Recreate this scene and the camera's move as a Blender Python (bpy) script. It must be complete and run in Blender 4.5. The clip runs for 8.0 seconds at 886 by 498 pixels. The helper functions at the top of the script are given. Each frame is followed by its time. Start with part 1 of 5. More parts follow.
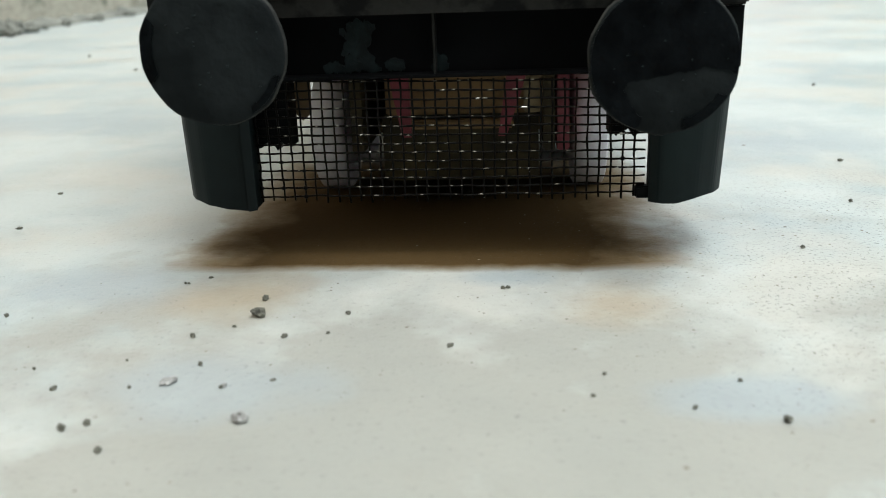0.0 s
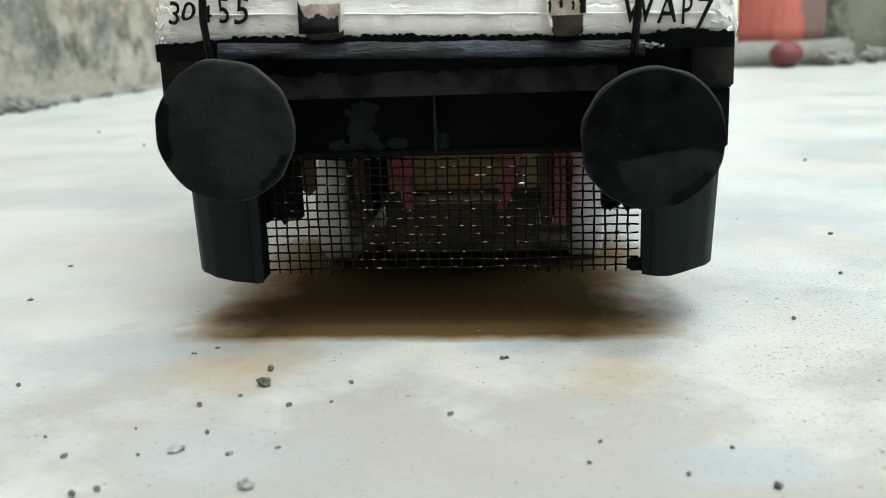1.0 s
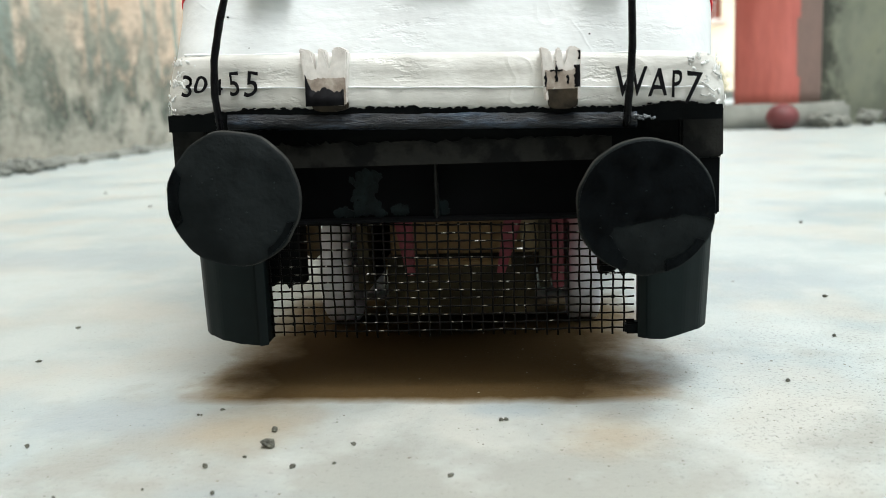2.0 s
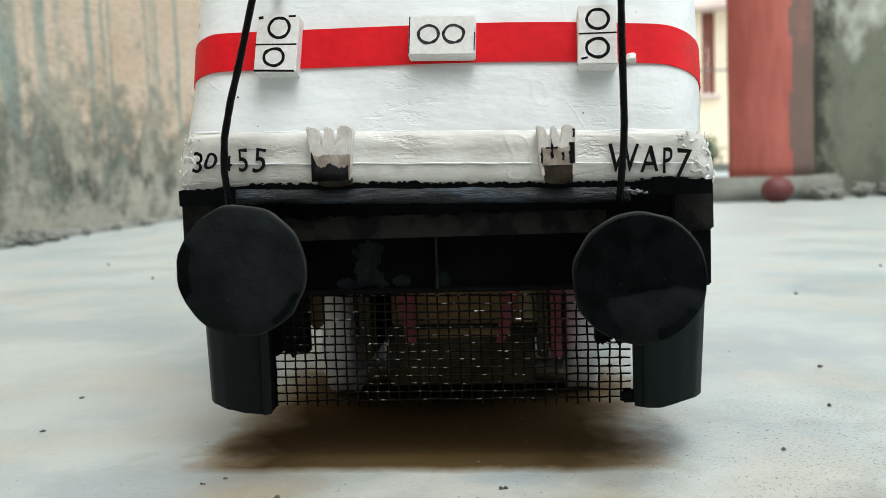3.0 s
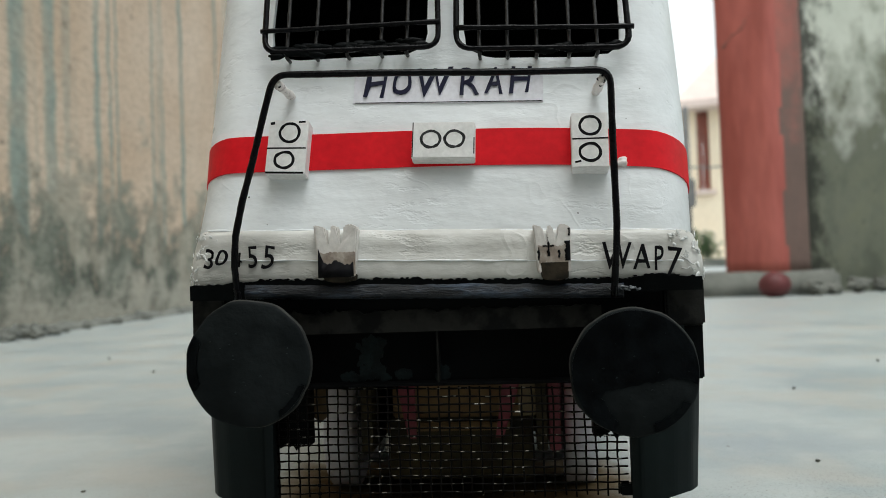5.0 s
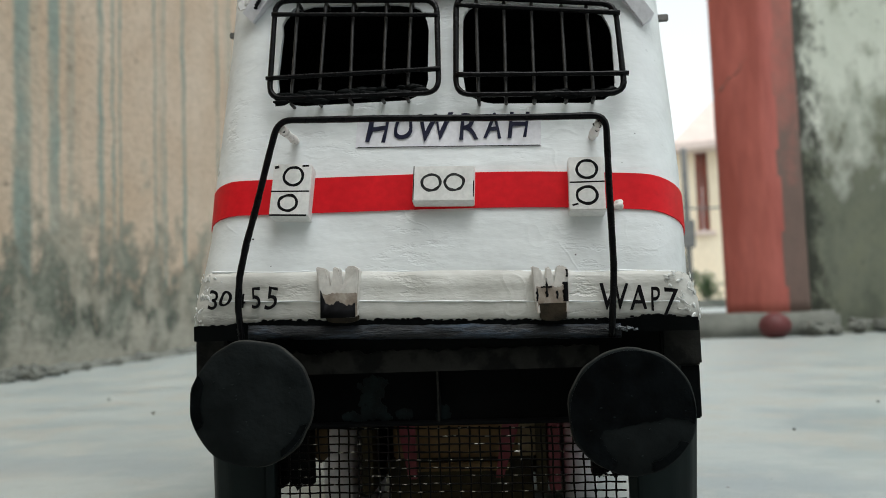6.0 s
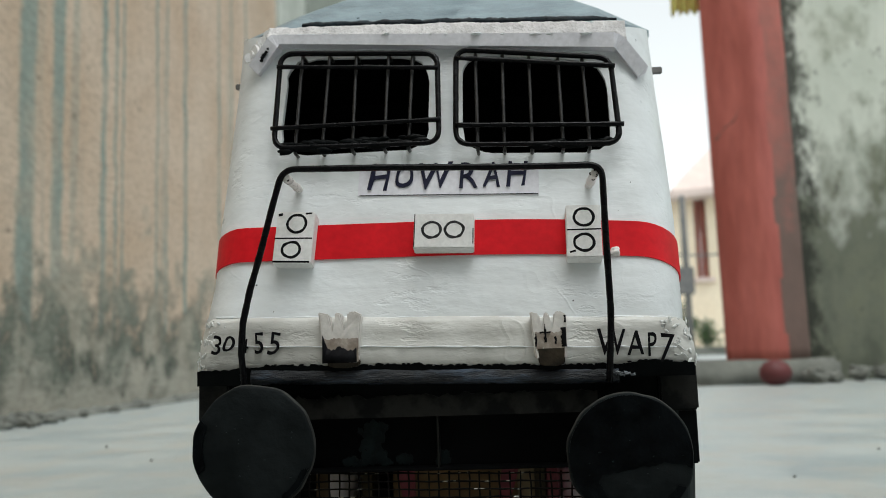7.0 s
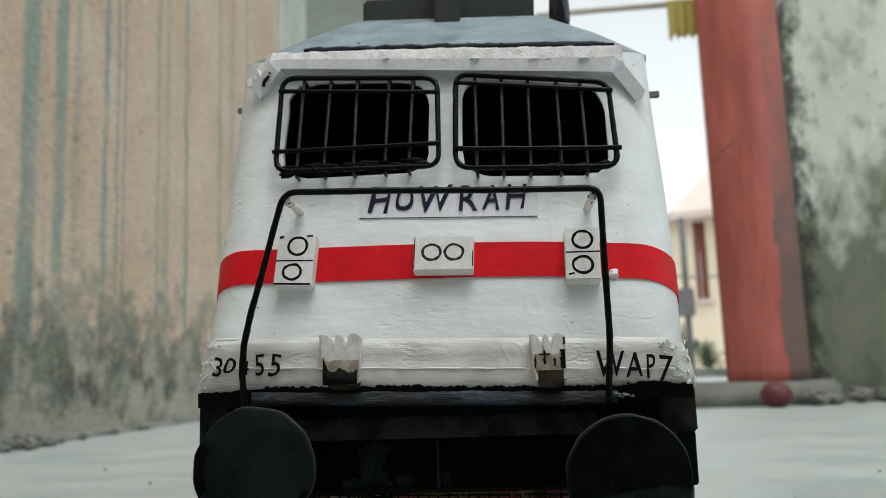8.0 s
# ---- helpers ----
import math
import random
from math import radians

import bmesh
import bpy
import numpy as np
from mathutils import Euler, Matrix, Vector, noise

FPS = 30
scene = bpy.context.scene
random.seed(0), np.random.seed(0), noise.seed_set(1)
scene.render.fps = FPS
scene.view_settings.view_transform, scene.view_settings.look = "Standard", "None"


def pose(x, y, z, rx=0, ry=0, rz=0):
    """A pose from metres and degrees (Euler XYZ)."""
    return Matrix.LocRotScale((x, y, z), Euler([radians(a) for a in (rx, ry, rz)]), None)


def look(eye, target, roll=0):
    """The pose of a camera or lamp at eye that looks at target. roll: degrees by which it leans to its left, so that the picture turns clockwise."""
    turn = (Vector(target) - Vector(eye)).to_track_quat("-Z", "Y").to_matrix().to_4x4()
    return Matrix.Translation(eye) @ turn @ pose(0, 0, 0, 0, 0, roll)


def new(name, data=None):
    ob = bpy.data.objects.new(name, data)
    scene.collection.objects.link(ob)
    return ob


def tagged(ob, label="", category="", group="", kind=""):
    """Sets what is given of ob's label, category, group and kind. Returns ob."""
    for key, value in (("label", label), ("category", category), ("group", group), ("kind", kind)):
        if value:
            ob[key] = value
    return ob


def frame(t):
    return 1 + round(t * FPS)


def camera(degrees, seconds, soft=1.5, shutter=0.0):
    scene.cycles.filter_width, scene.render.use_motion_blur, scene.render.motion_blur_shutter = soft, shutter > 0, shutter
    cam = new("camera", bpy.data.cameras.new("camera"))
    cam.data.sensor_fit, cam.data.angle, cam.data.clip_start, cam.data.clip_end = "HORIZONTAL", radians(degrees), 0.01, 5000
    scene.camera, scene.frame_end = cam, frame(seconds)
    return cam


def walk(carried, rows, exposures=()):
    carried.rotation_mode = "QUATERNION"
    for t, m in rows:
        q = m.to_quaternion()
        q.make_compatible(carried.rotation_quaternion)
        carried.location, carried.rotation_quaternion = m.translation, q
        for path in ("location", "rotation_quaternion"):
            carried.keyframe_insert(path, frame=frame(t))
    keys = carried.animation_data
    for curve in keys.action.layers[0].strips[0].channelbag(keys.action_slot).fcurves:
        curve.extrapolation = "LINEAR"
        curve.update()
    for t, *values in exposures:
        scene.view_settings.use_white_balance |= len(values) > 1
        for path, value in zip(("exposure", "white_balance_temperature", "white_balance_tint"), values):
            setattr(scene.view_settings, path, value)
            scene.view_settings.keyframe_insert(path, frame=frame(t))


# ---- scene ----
cam = camera(53.66, 8.0, soft=0.9)
PATH = [
    (0, (0.01297, -0.15139, 0.05247), (-0.16058, 1.74043, -0.57273), -2.142),
    (0.5, (0.01319, -0.15413, 0.05355), (-0.16006, 1.76323, -0.48841), -2.104),
    (1, (0.01352, -0.15620, 0.05388), (-0.16072, 1.78060, -0.41349), -2.112),
    (1.5, (0.01393, -0.15822, 0.05499), (-0.16268, 1.79168, -0.35328), -2.106),
    (3, (0.01434, -0.16523, 0.05631), (-0.15599, 1.81987, -0.11799), -2.047),
    (3.5, (0.01444, -0.16742, 0.05662), (-0.15379, 1.82239, -0.05457), -2.025),
    (4, (0.01453, -0.16910, 0.05656), (-0.15204, 1.82312, -0.00108), -1.985),
    (4.5, (0.01455, -0.17039, 0.05680), (-0.14974, 1.82284, 0.05117), -1.941),
    (6, (0.01487, -0.17486, 0.05676), (-0.14496, 1.81429, 0.18989), -1.955),
    (6.5, (0.01500, -0.17692, 0.05673), (-0.14200, 1.80772, 0.24790), -1.931),
    (7, (0.01497, -0.17825, 0.05639), (-0.13895, 1.80142, 0.29553), -1.926),
    (7.5, (0.01508, -0.17855, 0.05650), (-0.13821, 1.79820, 0.31913), -1.904),
    (8, (0.01509, -0.17971, 0.05633), (-0.13632, 1.79362, 0.34452), -1.941),
]
walk(cam, [(t, look(eye, target, roll)) for t, eye, target, roll in PATH], [(0, 1.64, 6350, 4), (0.5, 1.68, 6350, 4), (1.5, 1.74, 6350, 4), (3.0, 1.37, 6350, 4), (3.5, 1.26, 6350, 4), (4.0, 1.18, 6350, 4), (4.5, 0.95, 6350, 4), (6, 0.80, 6350, 4), (8, 0.74, 6350, 4)])
cam.data.dof.use_dof = True
cam.data.dof.focus_distance = 0.172
cam.data.dof.aperture_fstop = 30.0

# ---- light: an open, hazy sky over a narrow walled yard ----
world = bpy.data.worlds.new("sky")
scene.world = world
world.use_nodes = True
wn = world.node_tree
sky = wn.nodes.new("ShaderNodeTexSky")
sky.sky_type = "NISHITA"
sky.sun_disc = False
sky.sun_elevation = radians(74)
sky.sun_rotation = radians(150)
sky.air_density, sky.dust_density, sky.ozone_density = 1.0, 2.0, 1.0
haze = wn.nodes.new("ShaderNodeHueSaturation")
haze.inputs["Saturation"].default_value = 0.08
wn.links.new(sky.outputs[0], haze.inputs["Color"])
wn.links.new(haze.outputs[0], wn.nodes["Background"].inputs[0])
wn.nodes["Background"].inputs[1].default_value = 0.15
sun = new("sun", bpy.data.lights.new("sun", "SUN"))
sun.data.energy, sun.data.angle, sun.data.color = 0.62, radians(30), (1.0, 0.97, 0.93)
sun.matrix_world = look((0.5, -0.6, 2.8), (0, 0, 0))


# ---- materials ----
def ramp(nt, source, stops):
    node = nt.nodes.new("ShaderNodeValToRGB")
    el = node.color_ramp.elements
    while len(el) < len(stops):
        el.new(0.5)
    for e, (p, c) in zip(el, stops):
        e.position, e.color = p, (c, c, c, 1) if isinstance(c, (int, float)) else (*c, 1)
    nt.links.new(source, node.inputs[0])
    return node.outputs[0]


def noise_out(nt, where, scale, detail=4, rough=0.55, stretch=None):
    if stretch:
        m = nt.nodes.new("ShaderNodeMapping")
        m.inputs["Scale"].default_value = stretch
        nt.links.new(where, m.inputs[0])
        where = m.outputs[0]
    node = nt.nodes.new("ShaderNodeTexNoise")
    node.inputs["Scale"].default_value, node.inputs["Detail"].default_value = scale, detail
    node.inputs["Roughness"].default_value = rough
    nt.links.new(where, node.inputs["Vector"])
    return node.outputs[0]


def mixed(nt, factor, a, b, mode="MIX"):
    node = nt.nodes.new("ShaderNodeMix")
    node.data_type, node.blend_type = "RGBA", mode
    for value, socket in ((factor, node.inputs[0]), (a, node.inputs[6]), (b, node.inputs[7])):
        if isinstance(value, (int, float)):
            socket.default_value = value
        elif isinstance(value, tuple):
            socket.default_value = (*value, 1)
        else:
            nt.links.new(value, socket)
    return node.outputs[2]


def maths(nt, op, a, b=0.0, c=0.0):
    node = nt.nodes.new("ShaderNodeMath")
    node.operation = op
    for value, socket in zip((a, b, c), node.inputs):
        if isinstance(value, (int, float)):
            socket.default_value = value
        else:
            nt.links.new(value, socket)
    return node.outputs[0]


def start_material(name):
    m = bpy.data.materials.new(name)
    m.use_nodes = True
    nt = m.node_tree
    where = nt.nodes.new("ShaderNodeTexCoord").outputs["Object"]
    return m, nt, nt.nodes["Principled BSDF"], where


def bump(nt, shader, height, strength, depth):
    node = nt.nodes.new("ShaderNodeBump")
    node.inputs["Strength"].default_value, node.inputs["Distance"].default_value = strength, depth
    nt.links.new(height, node.inputs["Height"])
    nt.links.new(node.outputs[0], shader.inputs["Normal"])


def surface(name, light, dark, scale, rough=(0.5, 0.7), relief=0.3, depth=0.0003, fine=0, metal=0.0, spread=(0.35, 0.65), gloss=0.5, stretch=None):
    """A painted or raw surface: two tones at a large scale, a finer grain, and relief."""
    m, nt, shader, where = start_material(name)
    big = noise_out(nt, where, scale, 5, stretch=stretch)
    grain = noise_out(nt, where, fine or scale * 7, 4, stretch=stretch)
    colour = mixed(nt, ramp(nt, big, [(spread[0], 0.0), (spread[1], 1.0)]), dark, light)
    colour = mixed(nt, 0.35, colour, ramp(nt, grain, [(0.3, 0.55), (0.7, 1.0)]), "MULTIPLY")
    nt.links.new(colour, shader.inputs["Base Color"])
    nt.links.new(ramp(nt, big, [(0.35, rough[0]), (0.65, rough[1])]), shader.inputs["Roughness"])
    shader.inputs["Metallic"].default_value = metal
    shader.inputs["Specular IOR Level"].default_value = gloss
    bump(nt, shader, mixed(nt, 0.5, big, grain), relief, depth)
    return m



def brushed_white(name, light, dark, relief):
    """Thick white paint over paper, with brush drag and wrinkles running across."""
    m, nt, shader, where = start_material(name)
    drag = noise_out(nt, where, 115, 6, 0.58, (0.45, 1.0, 1.3))
    wrinkle = noise_out(nt, where, 75, 4, 0.55, (0.55, 1.0, 1.2))
    soil = noise_out(nt, where, 38, 5, 0.6)
    colour = mixed(nt, ramp(nt, soil, [(0.36, 0.0), (0.6, 1.0)]), dark, light)
    colour = mixed(nt, 0.3, colour, ramp(nt, drag, [(0.30, 0.75), (0.5, 1.0)]), "MULTIPLY")
    nt.links.new(colour, shader.inputs["Base Color"])
    nt.links.new(ramp(nt, drag, [(0.35, 0.58), (0.7, 0.27)]), shader.inputs["Roughness"])
    # scattered dents and blisters where the paint dragged
    dents = ramp(nt, noise_out(nt, where, 300, 4, 0.6, (0.5, 1.0, 1.3)), [(0.54, 0.0), (0.66, 1.0)])
    where_dents = ramp(nt, noise_out(nt, where, 46, 3, 0.5), [(0.46, 0.0), (0.60, 1.0)])
    lumps = noise_out(nt, where, 125, 3, 0.5, (0.8, 1.0, 1.0))
    height = maths(nt, "SUBTRACT", mixed(nt, 0.42, mixed(nt, 0.45, drag, wrinkle), lumps), maths(nt, "MULTIPLY", maths(nt, "MULTIPLY", dents, where_dents), 0.10))
    # thin creases where the wet paper buckled
    crease = ramp(nt, noise_out(nt, where, 70, 2, 0.5, (0.8, 1.0, 1.0)), [(0.482, 0.0), (0.5, 1.0), (0.518, 0.0)])
    where_creased = ramp(nt, noise_out(nt, where, 55, 2, 0.5), [(0.50, 0.0), (0.62, 1.0)])
    height = maths(nt, "ADD", height, maths(nt, "MULTIPLY", maths(nt, "MULTIPLY", crease, where_creased), 0.045))
    bump(nt, shader, height, relief, 0.0018)
    return m


def streaky(name, light, dark):
    """Glossy dark paint laid on in long brush strokes, pale highlights put into the colour."""
    m, nt, shader, where = start_material(name)
    stroke = noise_out(nt, where, 420, 6, 0.7, (0.16, 1.0, 1.0))
    pool = noise_out(nt, where, 120, 4, 0.6, (0.5, 1.0, 1.0))
    mask = maths(nt, "MULTIPLY", ramp(nt, stroke, [(0.47, 0.0), (0.62, 1.0)]), ramp(nt, pool, [(0.44, 0.06), (0.62, 1.0)]))
    nt.links.new(mixed(nt, mask, dark, light), shader.inputs["Base Color"])
    nt.links.new(ramp(nt, stroke, [(0.3, 0.5), (0.7, 0.22)]), shader.inputs["Roughness"])
    shader.inputs["Specular IOR Level"].default_value = 0.35
    bump(nt, shader, stroke, 0.9, 0.0012)
    return m


WHITE = brushed_white("white_painted_paper", (0.79, 0.82, 0.84), (0.69, 0.71, 0.725), 0.55)
STRIP_WHITE = brushed_white("white_brushed_paint", (0.60, 0.595, 0.57), (0.40, 0.39, 0.36), 1.0)
GLUE_WHITE = surface("glossy_white_glue", (0.82, 0.83, 0.82), (0.66, 0.67, 0.66), 300, (0.16, 0.34), 0.6, 0.0004, 1200, gloss=0.6)
CARD = surface("white_card", (0.82, 0.81, 0.80), (0.76, 0.75, 0.74), 150, (0.6, 0.75), 0.15, 0.0002)
PAPER = surface("lilac_white_paper", (0.80, 0.79, 0.84), (0.74, 0.73, 0.79), 120, (0.6, 0.75), 0.1, 0.0002)
RED = surface("red_tape", (0.71, 0.011, 0.020), (0.62, 0.009, 0.017), 80, (0.4, 0.55), 0.15, 0.0003, gloss=0.1)
INK = surface("black_marker", (0.006, 0.006, 0.007), (0.010, 0.010, 0.012), 900, (0.5, 0.7), 0.1, 0.0001, gloss=0.05)
BLACK = surface("black_paint", (0.0020, 0.0031, 0.0035), (0.0007, 0.0011, 0.0013), 70, (0.35, 0.6), 0.5, 0.0005, 600, gloss=0.06)
LEDGE = streaky("glossy_navy_black", (0.042, 0.062, 0.095), (0.0028, 0.0044, 0.0075))
DRY = surface("dry_brushed_black", (0.018, 0.018, 0.0165), (0.0022, 0.0028, 0.0027), 170, (0.5, 0.7), 0.6, 0.0005, 800, spread=(0.42, 0.55), gloss=0.12)
DISC = surface("dull_black_board", (0.0100, 0.0128, 0.0138), (0.0042, 0.0060, 0.0066), 95, (0.55, 0.8), 0.8, 0.0008, 500, spread=(0.40, 0.56), gloss=0.08)
RIM = surface("scuffed_board_edge", (0.045, 0.046, 0.042), (0.010, 0.011, 0.011), 260, (0.6, 0.8), 0.8, 0.0006, 900, gloss=0.15)
SMEAR = surface("thick_navy_black_paint", (0.0030, 0.0044, 0.0054), (0.0006, 0.0010, 0.0014), 240, (0.3, 0.5), 0.9, 0.0007, 900, gloss=0.05)
WORN_WIRE = surface("rubbed_black_wire", (0.026, 0.025, 0.024), (0.008, 0.008, 0.008), 420, (0.3, 0.5), 0.6, 0.0003, 900, gloss=0.35)
BARE_GLINT = surface("bare_glint_wire", (0.36, 0.34, 0.29), (0.14, 0.13, 0.11), 900, (0.25, 0.4), 0.2, 0.0001, 2000, metal=0.6)
SKIRT = surface("black_green_card", (0.0058, 0.0108, 0.0112), (0.004, 0.007, 0.0075), 60, (0.45, 0.6), 0.2, 0.0003, gloss=0.12)
WIRE = surface("black_wire", (0.0022, 0.0022, 0.0028), (0.004, 0.004, 0.005), 300, (0.2, 0.34), 0.8, 0.0004, 900, gloss=0.1)
GREY = surface("blue_grey_roof_paint", (0.255, 0.335, 0.375), (0.15, 0.21, 0.245), 130, (0.4, 0.6), 0.9, 0.0006, 500)
BOX_GREY = surface("dark_grey_board", (0.030, 0.035, 0.037), (0.018, 0.021, 0.022), 60, (0.5, 0.65), 0.3, 0.0004)
GLOSS = surface("gloss_black_plastic", (0.012, 0.013, 0.015), (0.02, 0.02, 0.023), 100, (0.12, 0.2), 0.1, 0.0002)
CLEAR = surface("milky_plastic", (0.76, 0.73, 0.70), (0.62, 0.58, 0.55), 250, (0.25, 0.45), 0.4, 0.0004, 900)
INK_BLUE = surface("navy_marker", (0.007, 0.008, 0.026), (0.012, 0.013, 0.04), 900, (0.4, 0.6), 0.1, 0.0001, gloss=0.15)
PALE_INK = surface("worn_marker", (0.012, 0.012, 0.013), (0.05, 0.05, 0.052), 700, (0.5, 0.7), 0.1, 0.0001, gloss=0.1)
SMOKY = surface("tea_stained_plastic", (0.46, 0.40, 0.35), (0.24, 0.19, 0.155), 400, (0.3, 0.5), 0.5, 0.0004, 1500)
DRIP = surface("dried_brown_glue", (0.050, 0.038, 0.024), (0.012, 0.0095, 0.007), 300, (0.3, 0.5), 0.6, 0.0004, 900, gloss=0.2)
CARDBOARD = surface("brown_cardboard", (0.29, 0.185, 0.085), (0.19, 0.12, 0.055), 40, (0.75, 0.9), 0.3, 0.0004)
PINK = surface("faded_pink_card", (0.33, 0.07, 0.09), (0.20, 0.04, 0.055), 60, (0.6, 0.8), 0.2, 0.0003)
UNDER = surface("green_black_card", (0.100, 0.078, 0.040), (0.036, 0.031, 0.019), 90, (0.6, 0.8), 0.4, 0.0004, gloss=0.2)
TAN = surface("tan_card", (0.40, 0.33, 0.20), (0.33, 0.26, 0.15), 60, (0.75, 0.9), 0.2, 0.0003)
DUST = surface("dark_dust", (0.26, 0.24, 0.20), (0.12, 0.11, 0.09), 600, (0.85, 0.95), 0.3, 0.0003)
CRUST = surface("crumbly_white_paint", (0.77, 0.75, 0.755), (0.58, 0.565, 0.57), 420, (0.7, 0.9), 0.9, 0.0008, 1500, gloss=0.3)
LIP = surface("navy_black_roof_paint", (0.013, 0.022, 0.029), (0.003, 0.005, 0.007), 260, (0.4, 0.6), 0.9, 0.0008, 900, gloss=0.08)
PATCH = surface("dull_grey_black", (0.013, 0.021, 0.022), (0.0035, 0.006, 0.0066), 420, (0.6, 0.8), 0.6, 0.0005, 900, gloss=0.15)
DARK_CARD = surface("dark_brown_card", (0.16, 0.105, 0.05), (0.10, 0.065, 0.032), 40, (0.8, 0.9), 0.3, 0.0004)
INSIDE = surface("matt_black_inside", (0.0050, 0.0054, 0.0060), (0.0026, 0.0028, 0.0031), 50, (0.8, 0.9), 0.2, 0.0003, gloss=0.05)
STONE = surface("grit_stone", (0.15, 0.15, 0.12), (0.045, 0.045, 0.038), 700, (0.7, 0.9), 0.9, 0.0004, 2500)
PALE_STONE = surface("pale_grit", (0.45, 0.45, 0.44), (0.12, 0.12, 0.12), 600, (0.6, 0.8), 0.8, 0.0004, 2500)
RED_POST = surface("faded_red_paint", (0.58, 0.165, 0.135), (0.38, 0.088, 0.068), 22, (0.5, 0.7), 0.6, 0.005, 120, stretch=(1, 1, 0.2))
KERB = surface("worn_cement", (0.22, 0.225, 0.20), (0.12, 0.125, 0.11), 14, (0.8, 0.95), 0.6, 0.004, 120)
BALL = surface("faded_red_rubber", (0.155, 0.032, 0.034), (0.075, 0.015, 0.017), 30, (0.5, 0.7), 0.2, 0.001)
CREAM = surface("cream_house_paint", (0.95, 0.81, 0.62), (0.90, 0.75, 0.56), 2, (0.7, 0.85), 0.2, 0.01, 20)
EAVE = surface("pinkish_concrete", (0.78, 0.64, 0.58), (0.70, 0.56, 0.51), 3, (0.7, 0.85), 0.3, 0.01, 30)
SHUTTER = surface("brown_red_wood", (0.30, 0.09, 0.06), (0.22, 0.06, 0.04), 8, (0.5, 0.7), 0.3, 0.004, 60)
POLE = surface("grey_metal", (0.20, 0.19, 0.18), (0.12, 0.12, 0.12), 12, (0.5, 0.7), 0.2, 0.002)
PIPE = surface("pale_plastic_pipe", (0.62, 0.58, 0.50), (0.52, 0.48, 0.42), 20, (0.4, 0.6), 0.1, 0.001)
YELLOW = surface("faded_yellow_cloth", (0.80, 0.78, 0.26), (0.70, 0.68, 0.22), 25, (0.8, 0.9), 0.3, 0.002)
LEAF = surface("leaf_green", (0.09, 0.15, 0.05), (0.05, 0.09, 0.03), 12, (0.45, 0.6), 0.2, 0.002)
HOUSE_GREY = surface("grey_green_plaster", (0.34, 0.37, 0.33), (0.27, 0.30, 0.26), 4, (0.8, 0.9), 0.3, 0.004, 40)


def mesh_wire(name, bright):
    """Woven wire dark with paint, with bright worn spots coloured as glints."""
    m, nt, shader, where = start_material(name)
    spots = ramp(nt, noise_out(nt, where, 380, 3, 0.6), [(bright, 0.0), (bright + 0.04, 1.0)])
    shader.inputs["Specular IOR Level"].default_value = 0.03
    nt.links.new(mixed(nt, spots, (0.0035, 0.003, 0.0026), (0.50, 0.49, 0.46)), shader.inputs["Base Color"])
    nt.links.new(spots, shader.inputs["Metallic"])
    shader.inputs["Roughness"].default_value = 0.3
    return m


BLUISH = (((-0.062, -0.012), (0.022, 0.012), 0.75), ((-0.030, -0.050), (0.022, 0.012), 0.6), ((0.042, -0.0515), (0.016, 0.008), 0.8), ((0.010, -0.0085), (0.014, 0.006), 0.75), ((0.072, -0.049), (0.012, 0.007), 0.7), ((0.12, 0.10), (0.05, 0.02), 0.5), ((-0.17, 0.16), (0.07, 0.03), 0.6))


